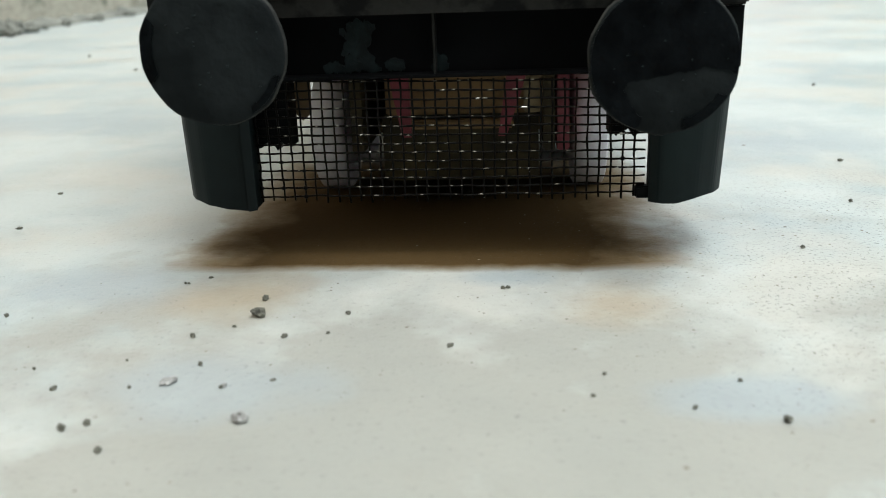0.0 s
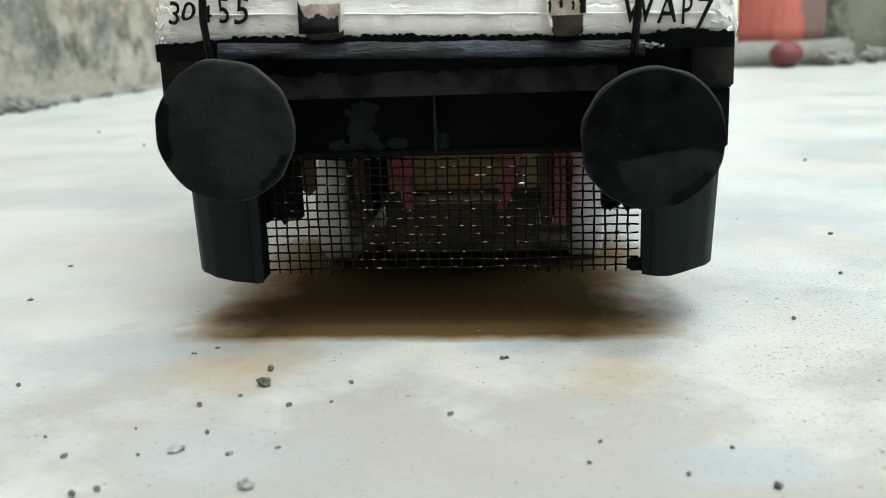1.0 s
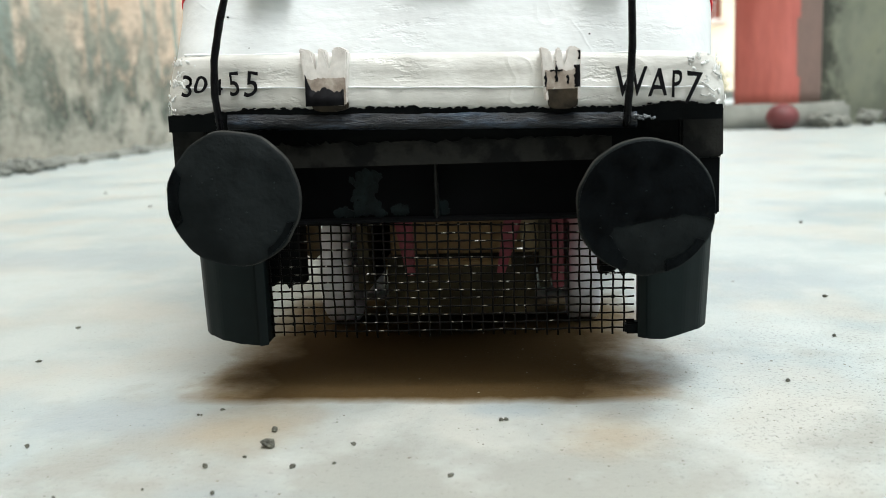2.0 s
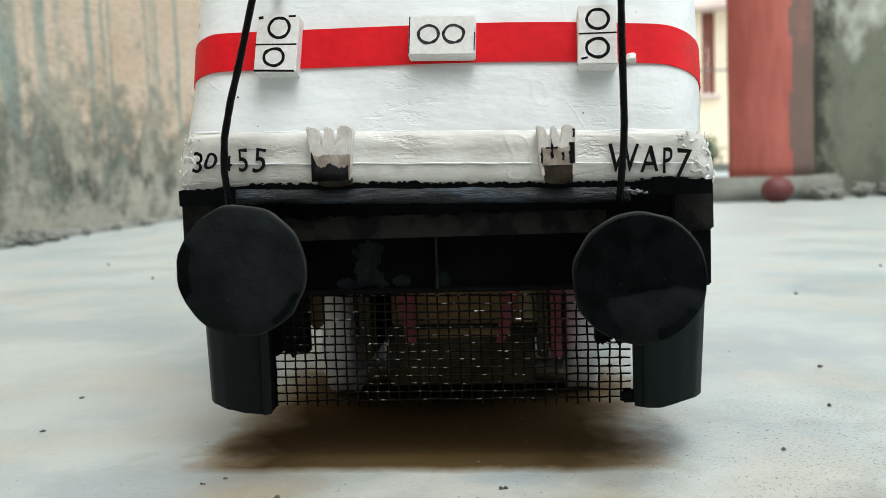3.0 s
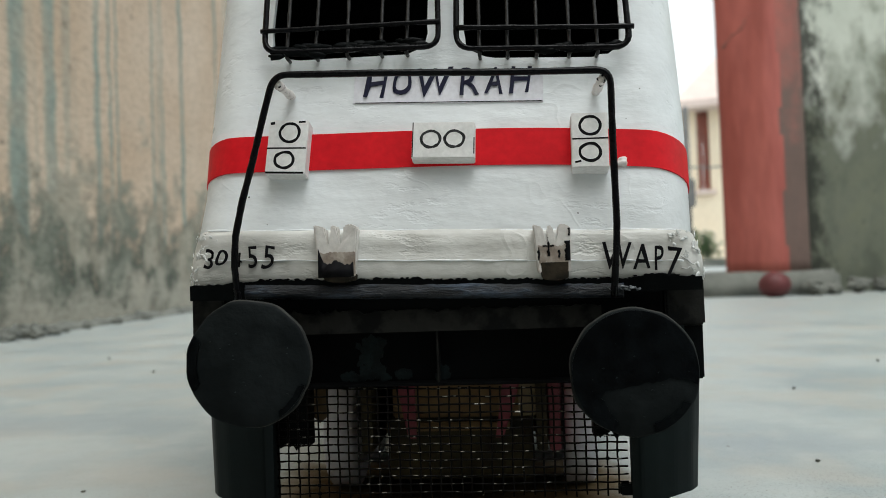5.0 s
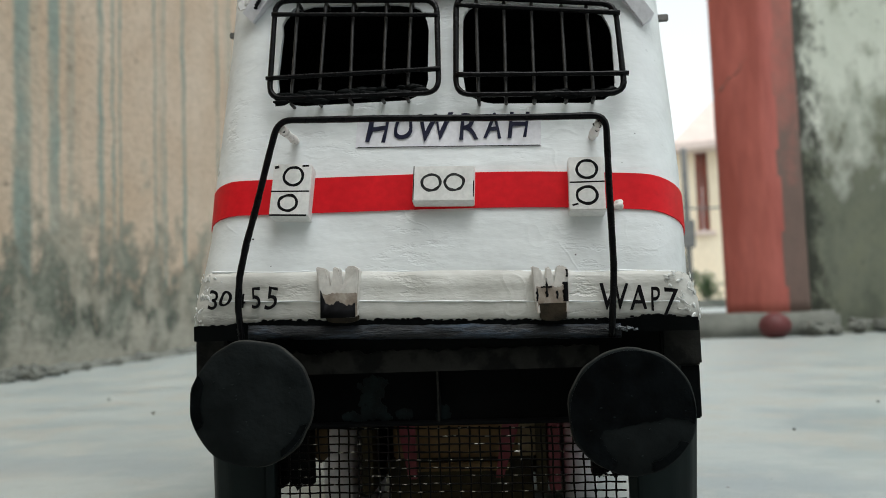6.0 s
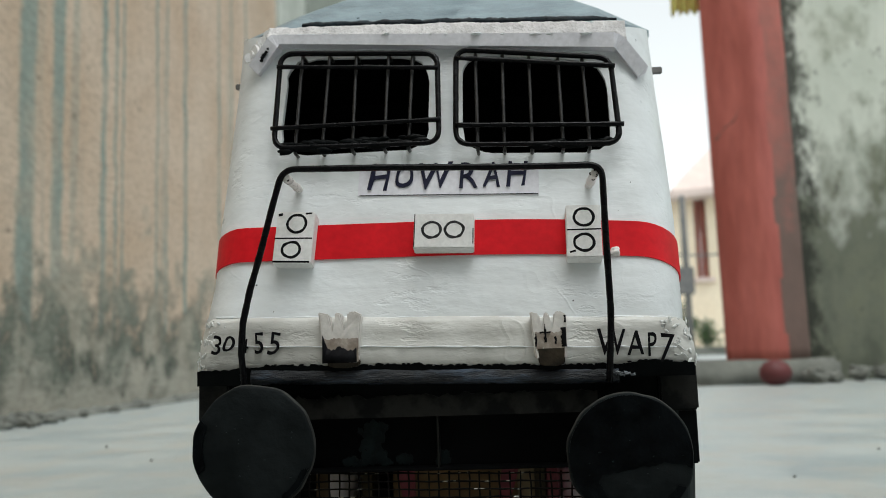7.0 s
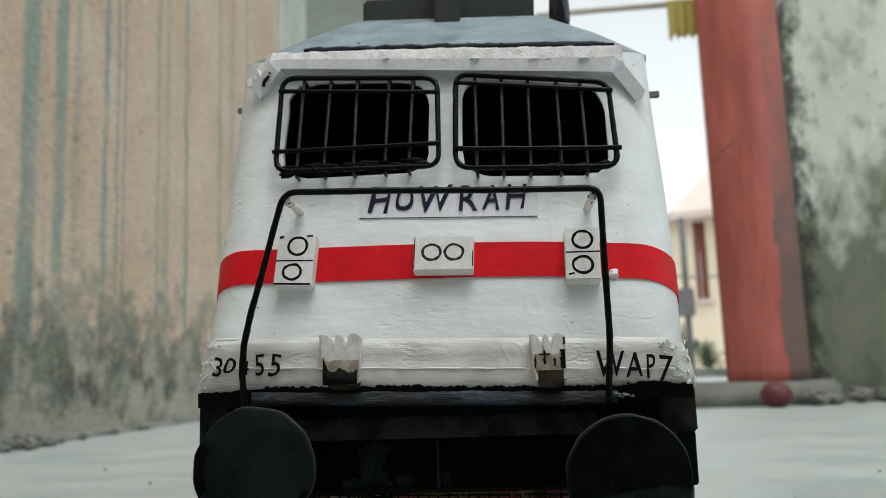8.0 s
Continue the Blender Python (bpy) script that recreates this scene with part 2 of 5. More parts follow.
def floor_material():
    """Trowelled cement with bluish and beige blotches, pits, and the model's brown shade painted in."""
    m, nt, shader, where = start_material("trowelled_cement")
    patch = noise_out(nt, where, 15, 5, 0.6)
    tint = noise_out(nt, where, 24, 4, 0.55)
    cloud = noise_out(nt, where, 60, 5, 0.6)
    grain = noise_out(nt, where, 900, 5, 0.7)
    trowel = noise_out(nt, where, 90, 6, 0.65, (0.7, 1.0, 1))
    colour = mixed(nt, ramp(nt, patch, [(0.40, 0.0), (0.56, 1.0)]), (0.305, 0.352, 0.360), (0.385, 0.418, 0.410))
    colour = mixed(nt, ramp(nt, tint, [(0.48, 0.0), (0.64, 0.6)]), colour, (0.40, 0.385, 0.342))
    colour = mixed(nt, ramp(nt, cloud, [(0.52, 0.0), (0.70, 0.3)]), colour, (0.455, 0.47, 0.456))
    # a warmer, duller patch of cement
    dull = nt.nodes.new("ShaderNodeVectorMath")
    dull.operation = "DISTANCE"
    dull.inputs[1].default_value = (0.01, -0.085, 0.0)
    nt.links.new(where, dull.inputs[0])
    reach = maths(nt, "ADD", maths(nt, "DIVIDE", dull.outputs["Value"], 0.115), maths(nt, "MULTIPLY", maths(nt, "SUBTRACT", noise_out(nt, where, 26, 5, 0.6), 0.5), 3.4))
    colour = mixed(nt, ramp(nt, reach, [(0.45, 0.85), (0.95, 0.0)]), colour, (0.268, 0.268, 0.243))
    # bluish clouds in the cement
    for where_to, half, deep in BLUISH:
        shift = nt.nodes.new("ShaderNodeMapping")
        shift.vector_type = "TEXTURE"
        shift.inputs["Location"].default_value, shift.inputs["Scale"].default_value = (*where_to, 0), (*half, 1)
        nt.links.new(where, shift.inputs[0])
        reach = nt.nodes.new("ShaderNodeVectorMath")
        reach.operation = "LENGTH"
        nt.links.new(shift.outputs[0], reach.inputs[0])
        edge = maths(nt, "ADD", reach.outputs["Value"], maths(nt, "MULTIPLY", maths(nt, "SUBTRACT", patch, 0.5), 1.1))
        edge = maths(nt, "ADD", edge, maths(nt, "MULTIPLY", maths(nt, "SUBTRACT", cloud, 0.5), 0.9))
        colour = mixed(nt, ramp(nt, edge, [(0.45, deep), (1.05, 0.0)]), colour, (0.285, 0.325, 0.345))
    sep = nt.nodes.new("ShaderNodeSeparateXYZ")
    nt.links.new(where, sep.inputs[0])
    # The model's shade, brown and dark to its front edge, painted into the cement.
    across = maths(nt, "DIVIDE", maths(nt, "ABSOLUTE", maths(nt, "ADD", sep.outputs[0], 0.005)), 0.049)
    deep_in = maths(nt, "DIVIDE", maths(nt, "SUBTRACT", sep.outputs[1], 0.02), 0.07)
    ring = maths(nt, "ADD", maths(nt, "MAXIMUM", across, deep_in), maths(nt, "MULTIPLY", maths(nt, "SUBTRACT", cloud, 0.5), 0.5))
    front_edge = maths(nt, "ADD", sep.outputs[1], maths(nt, "MULTIPLY", maths(nt, "SUBTRACT", cloud, 0.5), 0.006))
    behind = ramp(nt, maths(nt, "MULTIPLY_ADD", front_edge, 50.0, 0.5), [(0.22, 0.0), (0.44, 1.0)])
    shade_halo = maths(nt, "MULTIPLY", ramp(nt, ring, [(0.80, 0.9), (1.35, 0.0)]), behind)
    colour = mixed(nt, shade_halo, colour, (0.250, 0.172, 0.078))
    # brown smudges of shade below the two buffers, put into the floor's colour
    for place, half in (((-0.035, -0.017, 0.0), 0.015), ((0.028, -0.021, 0.0), 0.012)):
        near = nt.nodes.new("ShaderNodeVectorMath")
        near.operation = "DISTANCE"
        near.inputs[1].default_value = place
        nt.links.new(where, near.inputs[0])
        buffer_shade = maths(nt, "ADD", maths(nt, "DIVIDE", near.outputs["Value"], half), maths(nt, "MULTIPLY", maths(nt, "SUBTRACT", cloud, 0.5), 1.4))
        colour = mixed(nt, ramp(nt, buffer_shade, [(0.25, 0.55), (1.1, 0.0)]), colour, (0.29, 0.225, 0.14))
    model_shade = maths(nt, "MULTIPLY", ramp(nt, ring, [(0.66, 0.93), (1.08, 0.0)]), behind)
    colour = mixed(nt, model_shade, colour, (0.052, 0.031, 0.0105))
    nt.links.new(maths(nt, "MULTIPLY_ADD", maths(nt, "MAXIMUM", model_shade, shade_halo), -0.42, 0.45), shader.inputs["Specular IOR Level"])
    colour = mixed(nt, 0.13, colour, ramp(nt, trowel, [(0.30, 0.5), (0.55, 1.0)]), "MULTIPLY")
    colour = mixed(nt, 0.5, colour, ramp(nt, grain, [(0.27, 0.25), (0.42, 1.0)]), "MULTIPLY")
    # a peppery patch where the trowelled skin has worn off
    bare = nt.nodes.new("ShaderNodeVectorMath")
    bare.operation = "DISTANCE"
    bare.inputs[1].default_value = (0.105, 0.0, 0.0)
    nt.links.new(where, bare.inputs[0])
    worn = ramp(nt, maths(nt, "ADD", maths(nt, "DIVIDE", bare.outputs["Value"], 0.085), maths(nt, "MULTIPLY", maths(nt, "SUBTRACT", cloud, 0.5), 1.6)), [(0.5, 1.0), (1.0, 0.12)])
    pepper = ramp(nt, noise_out(nt, where, 1250, 3, 0.7), [(0.36, 1.0), (0.43, 0.0)])
    colour = mixed(nt, maths(nt, "MULTIPLY", maths(nt, "MULTIPLY", worn, pepper), 0.7), colour, (0.10, 0.105, 0.10))
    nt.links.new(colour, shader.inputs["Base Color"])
    nt.links.new(maths(nt, "MAXIMUM", ramp(nt, patch, [(0.35, 0.42), (0.65, 0.62)]), model_shade), shader.inputs["Roughness"])
    bump(nt, shader, mixed(nt, 0.55, trowel, grain), 0.4, 0.0008)
    return m


def yard_wall_material():
    """Peach limewash with grey water runs from above and blotched damp along the foot."""
    m, nt, shader, where = start_material("stained_peach_plaster")
    sep = nt.nodes.new("ShaderNodeSeparateXYZ")
    nt.links.new(where, sep.inputs[0])
    y, z = sep.outputs[1], sep.outputs[2]
    tone = noise_out(nt, where, 6, 5)
    mott = noise_out(nt, where, 34, 8, 0.66, (1, 0.6, 0.7))
    cloud = noise_out(nt, where, 14, 6, 0.62, (1, 0.65, 0.7))
    fine = noise_out(nt, where, 170, 6, 0.68, (1, 0.5, 1))
    flow = noise_out(nt, where, 1.0, 4, 0.6, (1, 40, 0.8))
    fade = noise_out(nt, where, 1.0, 4, 0.6, (1, 18, 7))
    colour = mixed(nt, ramp(nt, tone, [(0.35, 0.0), (0.65, 1.0)]), (0.52, 0.395, 0.285), (0.62, 0.505, 0.395))
    wob = maths(nt, "MULTIPLY_ADD", noise_out(nt, where, 14, 6, 0.7), 0.026, -0.013)
    runs = ramp(nt, flow, [(0.60, 0.0), (0.68, 0.45)])
    for centre, half in ((0.690, 0.019), (0.752, 0.014), (0.864, 0.008), (0.897, 0.005), (0.918, 0.004), (1.03, 0.005), (1.065, 0.004), (1.14, 0.008), (1.30, 0.006), (1.37, 0.005), (1.46, 0.007)):
        off = maths(nt, "ABSOLUTE", maths(nt, "SUBTRACT", maths(nt, "ADD", y, wob), centre))
        runs = maths(nt, "MAXIMUM", runs, ramp(nt, maths(nt, "DIVIDE", off, half * 2), [(0.30, 1.0), (0.58, 0.0)]))
    runs = maths(nt, "MULTIPLY", runs, ramp(nt, fade, [(0.34, 0.6), (0.55, 1.0)]))
    colour = mixed(nt, runs, colour, (0.265, 0.315, 0.275))
    rise = maths(nt, "ADD", maths(nt, "MULTIPLY", maths(nt, "SUBTRACT", 0.19, z), 8.0), maths(nt, "ADD", maths(nt, "MULTIPLY", maths(nt, "SUBTRACT", mott, 0.5), 3.4), maths(nt, "MULTIPLY", maths(nt, "SUBTRACT", cloud, 0.5), 3.0)))
    damp = ramp(nt, rise, [(0.0, 0.0), (0.6, 1.0)])
    blotch = mixed(nt, ramp(nt, mott, [(0.40, 0.0), (0.60, 1.0)]), (0.060, 0.070, 0.054), (0.205, 0.218, 0.175))
    blotch = mixed(nt, ramp(nt, cloud, [(0.49, 0.0), (0.60, 0.8)]), blotch, (0.40, 0.365, 0.29))
    colour = mixed(nt, damp, colour, blotch)
    # bare pale plaster showing through the damp low down
    pale = maths(nt, "ADD", maths(nt, "MULTIPLY", maths(nt, "SUBTRACT", 0.075, z), 14.0), maths(nt, "ADD", maths(nt, "MULTIPLY", maths(nt, "SUBTRACT", mott, 0.5), 3.0), maths(nt, "MULTIPLY", maths(nt, "SUBTRACT", cloud, 0.5), 4.0)))
    colour = mixed(nt, ramp(nt, pale, [(0.0, 0.0), (0.7, 0.75)]), colour, (0.385, 0.365, 0.305))
    specks = noise_out(nt, where, 60, 4, 0.6, (1, 0.6, 1))
    colour = mixed(nt, ramp(nt, specks, [(0.66, 0.0), (0.70, 0.7)]), colour, (0.22, 0.185, 0.14))
    colour = mixed(nt, 0.5, colour, ramp(nt, fine, [(0.3, 0.40), (0.56, 1.0)]), "MULTIPLY")
    nt.links.new(colour, shader.inputs["Base Color"])
    shader.inputs["Roughness"].default_value = 0.88
    bump(nt, shader, mixed(nt, 0.5, mott, fine), 0.6, 0.006)
    return m


def mould_wall_material():
    """Pale grey-green cement with dark mould specks and blotches."""
    m, nt, shader, where = start_material("mouldy_grey_plaster")
    tone = noise_out(nt, where, 5, 5)
    mott = noise_out(nt, where, 17, 6, 0.6, (1, 1, 0.6))
    specks = noise_out(nt, where, 62, 5, 0.62, (1, 1, 0.7))
    sep = nt.nodes.new("ShaderNodeSeparateXYZ")
    nt.links.new(where, sep.inputs[0])
    colour = mixed(nt, ramp(nt, tone, [(0.35, 0.0), (0.65, 1.0)]), (0.56, 0.60, 0.52), (0.77, 0.79, 0.71))
    colour = mixed(nt, ramp(nt, mott, [(0.52, 0.0), (0.66, 0.8)]), colour, (0.27, 0.29, 0.215))
    rise = maths(nt, "ADD", maths(nt, "MULTIPLY", maths(nt, "SUBTRACT", 0.43, sep.outputs[2]), 4.2), maths(nt, "MULTIPLY", maths(nt, "SUBTRACT", mott, 0.5), 3.6))
    algae = mixed(nt, ramp(nt, mott, [(0.42, 0.0), (0.62, 1.0)]), (0.058, 0.068, 0.042), (0.150, 0.160, 0.108))
    colour = mixed(nt, ramp(nt, rise, [(0.0, 0.0), (0.9, 0.9)]), colour, algae)
    colour = mixed(nt, ramp(nt, specks, [(0.62, 0.0), (0.70, 0.6)]), colour, (0.10, 0.10, 0.085))
    # black growth creeping in from the broken end of the plaster
    creep = maths(nt, "ADD", maths(nt, "MULTIPLY", maths(nt, "SUBTRACT", 0.478, sep.outputs[0]), 22.0), maths(nt, "MULTIPLY", maths(nt, "SUBTRACT", noise_out(nt, where, 30, 6, 0.7, (1, 1, 0.6)), 0.5), 3.2))
    colour = mixed(nt, ramp(nt, creep, [(0.0, 0.0), (0.5, 0.9)]), colour, (0.030, 0.033, 0.025))
    nt.links.new(colour, shader.inputs["Base Color"])
    shader.inputs["Roughness"].default_value = 0.9
    bump(nt, shader, mott, 0.5, 0.008)
    return m


def pillar_side_material():
    """Red above a ragged edge, mixed to a darker brown towards the foot."""
    m, nt, shader, where = start_material("pillar_red_to_brown")
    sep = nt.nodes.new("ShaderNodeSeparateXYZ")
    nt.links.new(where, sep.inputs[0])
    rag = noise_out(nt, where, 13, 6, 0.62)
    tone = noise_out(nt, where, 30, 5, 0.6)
    side_brown = mixed(nt, tone, (0.12, 0.085, 0.072), (0.20, 0.125, 0.105))
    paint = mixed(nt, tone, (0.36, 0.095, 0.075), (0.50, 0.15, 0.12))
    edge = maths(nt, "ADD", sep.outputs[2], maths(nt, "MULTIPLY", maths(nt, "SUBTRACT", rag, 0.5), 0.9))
    nt.links.new(mixed(nt, ramp(nt, edge, [(0.28, 0.0), (0.62, 1.0)]), side_brown, paint), shader.inputs["Base Color"])
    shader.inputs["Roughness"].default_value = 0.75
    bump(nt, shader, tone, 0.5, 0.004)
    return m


RED_SIDE = pillar_side_material()
MESH_WIRE, WEFT_WIRE, FLOOR, YARD, MOULD = mesh_wire("woven_wire", 0.70), mesh_wire("glinting_woven_wire", 0.66), floor_material(), yard_wall_material(), mould_wall_material()


# ---- building helpers ----
def part(name, bm, material, parent=None, label="", smooth=False, kind=""):
    """Links a bmesh as one mesh object, under a thing or a part where one is given."""
    me = bpy.data.meshes.new(name)
    bmesh.ops.recalc_face_normals(bm, faces=bm.faces)
    for f in bm.faces:
        f.smooth = smooth
    bm.to_mesh(me)
    bm.free()
    me.materials.append(material)
    ob = new(name, me)
    ob.parent = parent
    return tagged(ob, label, kind=kind)


def thing(name, where, label, category, group=""):
    ob = new(name)
    ob.location = where
    ob.empty_display_size = 0.02
    return tagged(ob, label, category, group)


def add_box(bm, a, b, bevel=0.0, m=None):
    made = bmesh.ops.create_cube(bm, size=1)["verts"]
    size, mid = [q - p for p, q in zip(a, b)], [(p + q) / 2 for p, q in zip(a, b)]
    bmesh.ops.transform(bm, matrix=Matrix.Translation(mid) @ Matrix.Diagonal((*size, 1)), verts=made)
    if bevel:
        edges = list({e for v in made for e in v.link_edges})
        made = list({v for f in bmesh.ops.bevel(bm, geom=edges, offset=bevel, segments=2, affect="EDGES")["faces"] for v in f.verts} | {v for v in made if v.is_valid})
    if m:
        bmesh.ops.transform(bm, matrix=m, verts=made)
    return made


def boxes(*specs, bevel=0.0, m=None):
    bm = bmesh.new()
    for a, b in specs:
        add_box(bm, a, b, bevel, m)
    return bm


def loft(bm, loops, cap=True, closed=False):
    """Skins a row of loops of equal length."""
    rows = [[bm.verts.new(p) for p in loop] for loop in loops]
    n = len(rows[0])
    for a, b in zip(rows, rows[1:] + (rows[:1] if closed else [])):
        for i in range(n):
            bm.faces.new((a[i], a[(i + 1) % n], b[(i + 1) % n], b[i]))
    if cap and not closed:
        bm.faces.new(rows[0])
        bm.faces.new(rows[-1])
    return rows


def tube(bm, points, r, seg=8, closed=False, wobble=0.0):
    """A round wire along a row of points."""
    pts = [Vector(p) for p in points]
    loops, side = [], None
    for i, p in enumerate(pts):
        before = pts[i - 1] if i or closed else p
        after = pts[(i + 1) % len(pts)] if i + 1 < len(pts) or closed else p
        d = (after - before).normalized()
        if side is None:
            side = d.orthogonal().normalized()
        side = (side - d * side.dot(d)).normalized()
        up = d.cross(side)
        k = r * (1 + wobble * noise.noise(p * 700))
        loops.append([p + side * (k * math.cos(a)) + up * (k * math.sin(a)) for a in (2 * math.pi * j / seg for j in range(seg))])
    loft(bm, loops, closed=closed)


def along(points, step):
    """The same broken line with points every step."""
    pts, out = [Vector(p) for p in points], []
    for a, b in zip(pts, pts[1:]):
        n = max(1, round((b - a).length / step))
        out += [a.lerp(b, i / n) for i in range(n)]
    return out + [pts[-1]]


def rounded(points, r, seg=5, closed=True):
    """A broken line with its corners rounded."""
    pts, out, n = [Vector(p) for p in points], [], len(points)
    for i, p in enumerate(pts):
        if not closed and i in (0, n - 1):
            out.append(p)
            continue
        a, b = pts[i - 1], pts[(i + 1) % n]
        s, e = p + (a - p).normalized() * r, p + (b - p).normalized() * r
        out += [s.lerp(p, t).lerp(p.lerp(e, t), t) for t in (j / seg for j in range(seg + 1))]
    return out


def prism(bm, outline, a, b, m=None):
    """A flat outline in (u, v) made solid from height a to height b along w."""
    loops = [[Vector((p[0], p[1], w)) for p in outline] for w in (a, b)]
    if m:
        loops = [[m @ p for p in loop] for loop in loops]
    loft(bm, loops)


def lathe(bm, profile, m, seg=32, wobble=0.0):
    """Turns a profile of (radius, height) round the local z axis."""
    loops = []
    for r, h in profile:
        loops.append([m @ Vector((math.cos(a) * r * (1 + wobble * noise.noise((math.cos(a) * 3, math.sin(a) * 3, 5))), math.sin(a) * r * (1 + wobble * noise.noise((math.cos(a) * 3, math.sin(a) * 3, 5))), h)) for a in (2 * math.pi * j / seg for j in range(seg))])
    loft(bm, loops)


def ragged(x0, x1, base, edge, rough, step=0.0006, seed=0.0):
    """An outline with one straight and one torn long side."""
    n = int((x1 - x0) / step)
    top = [(x0 + (x1 - x0) * i / n, edge + rough * (noise.noise((i * 0.21, seed, 0)) + 0.6 * noise.noise((i * 0.73, seed, 3)))) for i in range(n + 1)]
    return [(x0, base)] + top + [(x1, base)]


def rough_up(bm, amount, scale):
    for v in bm.verts:
        v.co += Vector(noise.noise_vector(v.co * scale)) * amount


TILT = math.atan(0.27)


def front_y(z):
    """The nose leans back above the crease."""
    return max(0.0, 0.27 * (z - 0.064))


def on_front(x, z, out=0.0, turn=0.0):
    """A frame on the nose: u across, v up the slope, w out of it."""
    basis = Matrix(((1, 0, 0, x), (0, math.sin(TILT), -math.cos(TILT), front_y(z)), (0, math.cos(TILT), math.sin(TILT), z), (0, 0, 0, 1)))
    return basis @ Matrix.Translation((0, 0, out)) @ Matrix.Rotation(radians(turn), 4, "Z")


def upright(x, y, z, turn=0.0):
    """A frame on an upright face: u across, v up, w towards the camera's side."""
    return Matrix(((1, 0, 0, x), (0, 0, -1, y), (0, 1, 0, z), (0, 0, 0, 1))) @ Matrix.Rotation(radians(turn), 4, "Z")


def lettering(name, text, places, parent, bold=0.0, label="", ink=None, slant=0.0):
    """Hand lettering: each character with its own frame, width and height."""
    bm = bmesh.new()
    for ch, (m, wide, high) in zip(text, places):
        cu = bpy.data.curves.new("glyph", "FONT")
        cu.body, cu.size, cu.extrude, cu.offset, cu.resolution_u, cu.shear = ch, 1.0, 0.01, bold, 4, slant
        ob = new("glyph", cu)
        me = bpy.data.meshes.new_from_object(ob.evaluated_get(bpy.context.evaluated_depsgraph_get()))
        bpy.data.objects.remove(ob)
        xs, ys = [v.co.x for v in me.vertices], [v.co.y for v in me.vertices]
        fit_in = Matrix.Diagonal((wide / (max(xs) - min(xs)), high / (max(ys) - min(ys)), 0.012, 1)) @ Matrix.Translation((-min(xs), -min(ys), 0))
        for v in me.vertices:
            p = fit_in @ v.co
            p += Vector(noise.noise_vector((p.x * 900, p.y * 900, ord(ch)))) * 0.00012
            p += Vector(noise.noise_vector((p.x * 260, p.y * 260, m.translation.x * 400))) * 0.00055
            p.z = min(max(p.z, -0.00012), 0.00012) + 0.00012
            v.co = m @ p
        bm.from_mesh(me)
        bpy.data.meshes.remove(me)
    return part(name, bm, ink or INK, parent, label)


# ---- the yard ----
def ground():
    bm = bmesh.new()
    steps = [-900, -60, -8, -2, -0.6, -0.2, 0.2, 0.6, 2, 8, 60, 900]
    grid = [[bm.verts.new((x, y, 0)) for x in steps] for y in steps]
    for j in range(len(steps) - 1):
        for i in range(len(steps) - 1):
            bm.faces.new((grid[j][i], grid[j][i + 1], grid[j + 1][i + 1], grid[j + 1][i]))
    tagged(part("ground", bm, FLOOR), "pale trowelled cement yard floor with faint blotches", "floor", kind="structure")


def wall(name, a, b, material, label, bevel=0.006):
    bm = boxes((a, b), bevel=bevel)
    return tagged(part(name, bm, material), label, "wall", kind="structure")


ground()
wall("wall_west", (-0.63, -1.1, -0.02), (-0.49, 1.69, 2.8), YARD, "peach limewashed yard wall with grey water runs and damp foot")
wall("wall_west_end", (-0.63, 1.693, -0.02), (-0.486, 1.96, 3.6), surface("flaking_whitewash", (0.60, 0.63, 0.58), (0.44, 0.47, 0.42), 9, (0.8, 0.9), 0.5, 0.004, 60), "whitewashed end of the yard wall, flaking")
wall("wall_north", (-0.9, 2.2, -0.02), (-0.25, 2.35, 3.0), HOUSE_GREY, "plain grey-green plastered wall across the lane")
wall("wall_east", (0.436, 1.165, -0.02), (1.7, 1.29, 3.6), MOULD, "pale grey-green cement wall spotted with dark mould")
# two walls out of view, added to close the yard and shape its light
wall("unseen_wall_side", (1.7, -1.1, -0.02), (1.84, 1.29, 0.45), MOULD, "unseen pale cement wall added beside the yard, mould spotted")
wall("unseen_wall_south", (-0.63, -1.24, -0.02), (1.84, -1.103, 1.0), KERB, "unseen pale cement wall added behind the yard")


def kerb():
    bm = bmesh.new()
    add_box(bm, (-0.2, 1.095, -0.01), (0.47, 1.31, 0.034), 0.006)
    bmesh.ops.subdivide_edges(bm, edges=[e for e in bm.edges if e.calc_length() > 0.3], cuts=24)
    rough_up(bm, 0.004, 18)
    tagged(part("kerb", bm, KERB, smooth=True), "worn grey cement step across the yard's opening", "step", kind="structure")


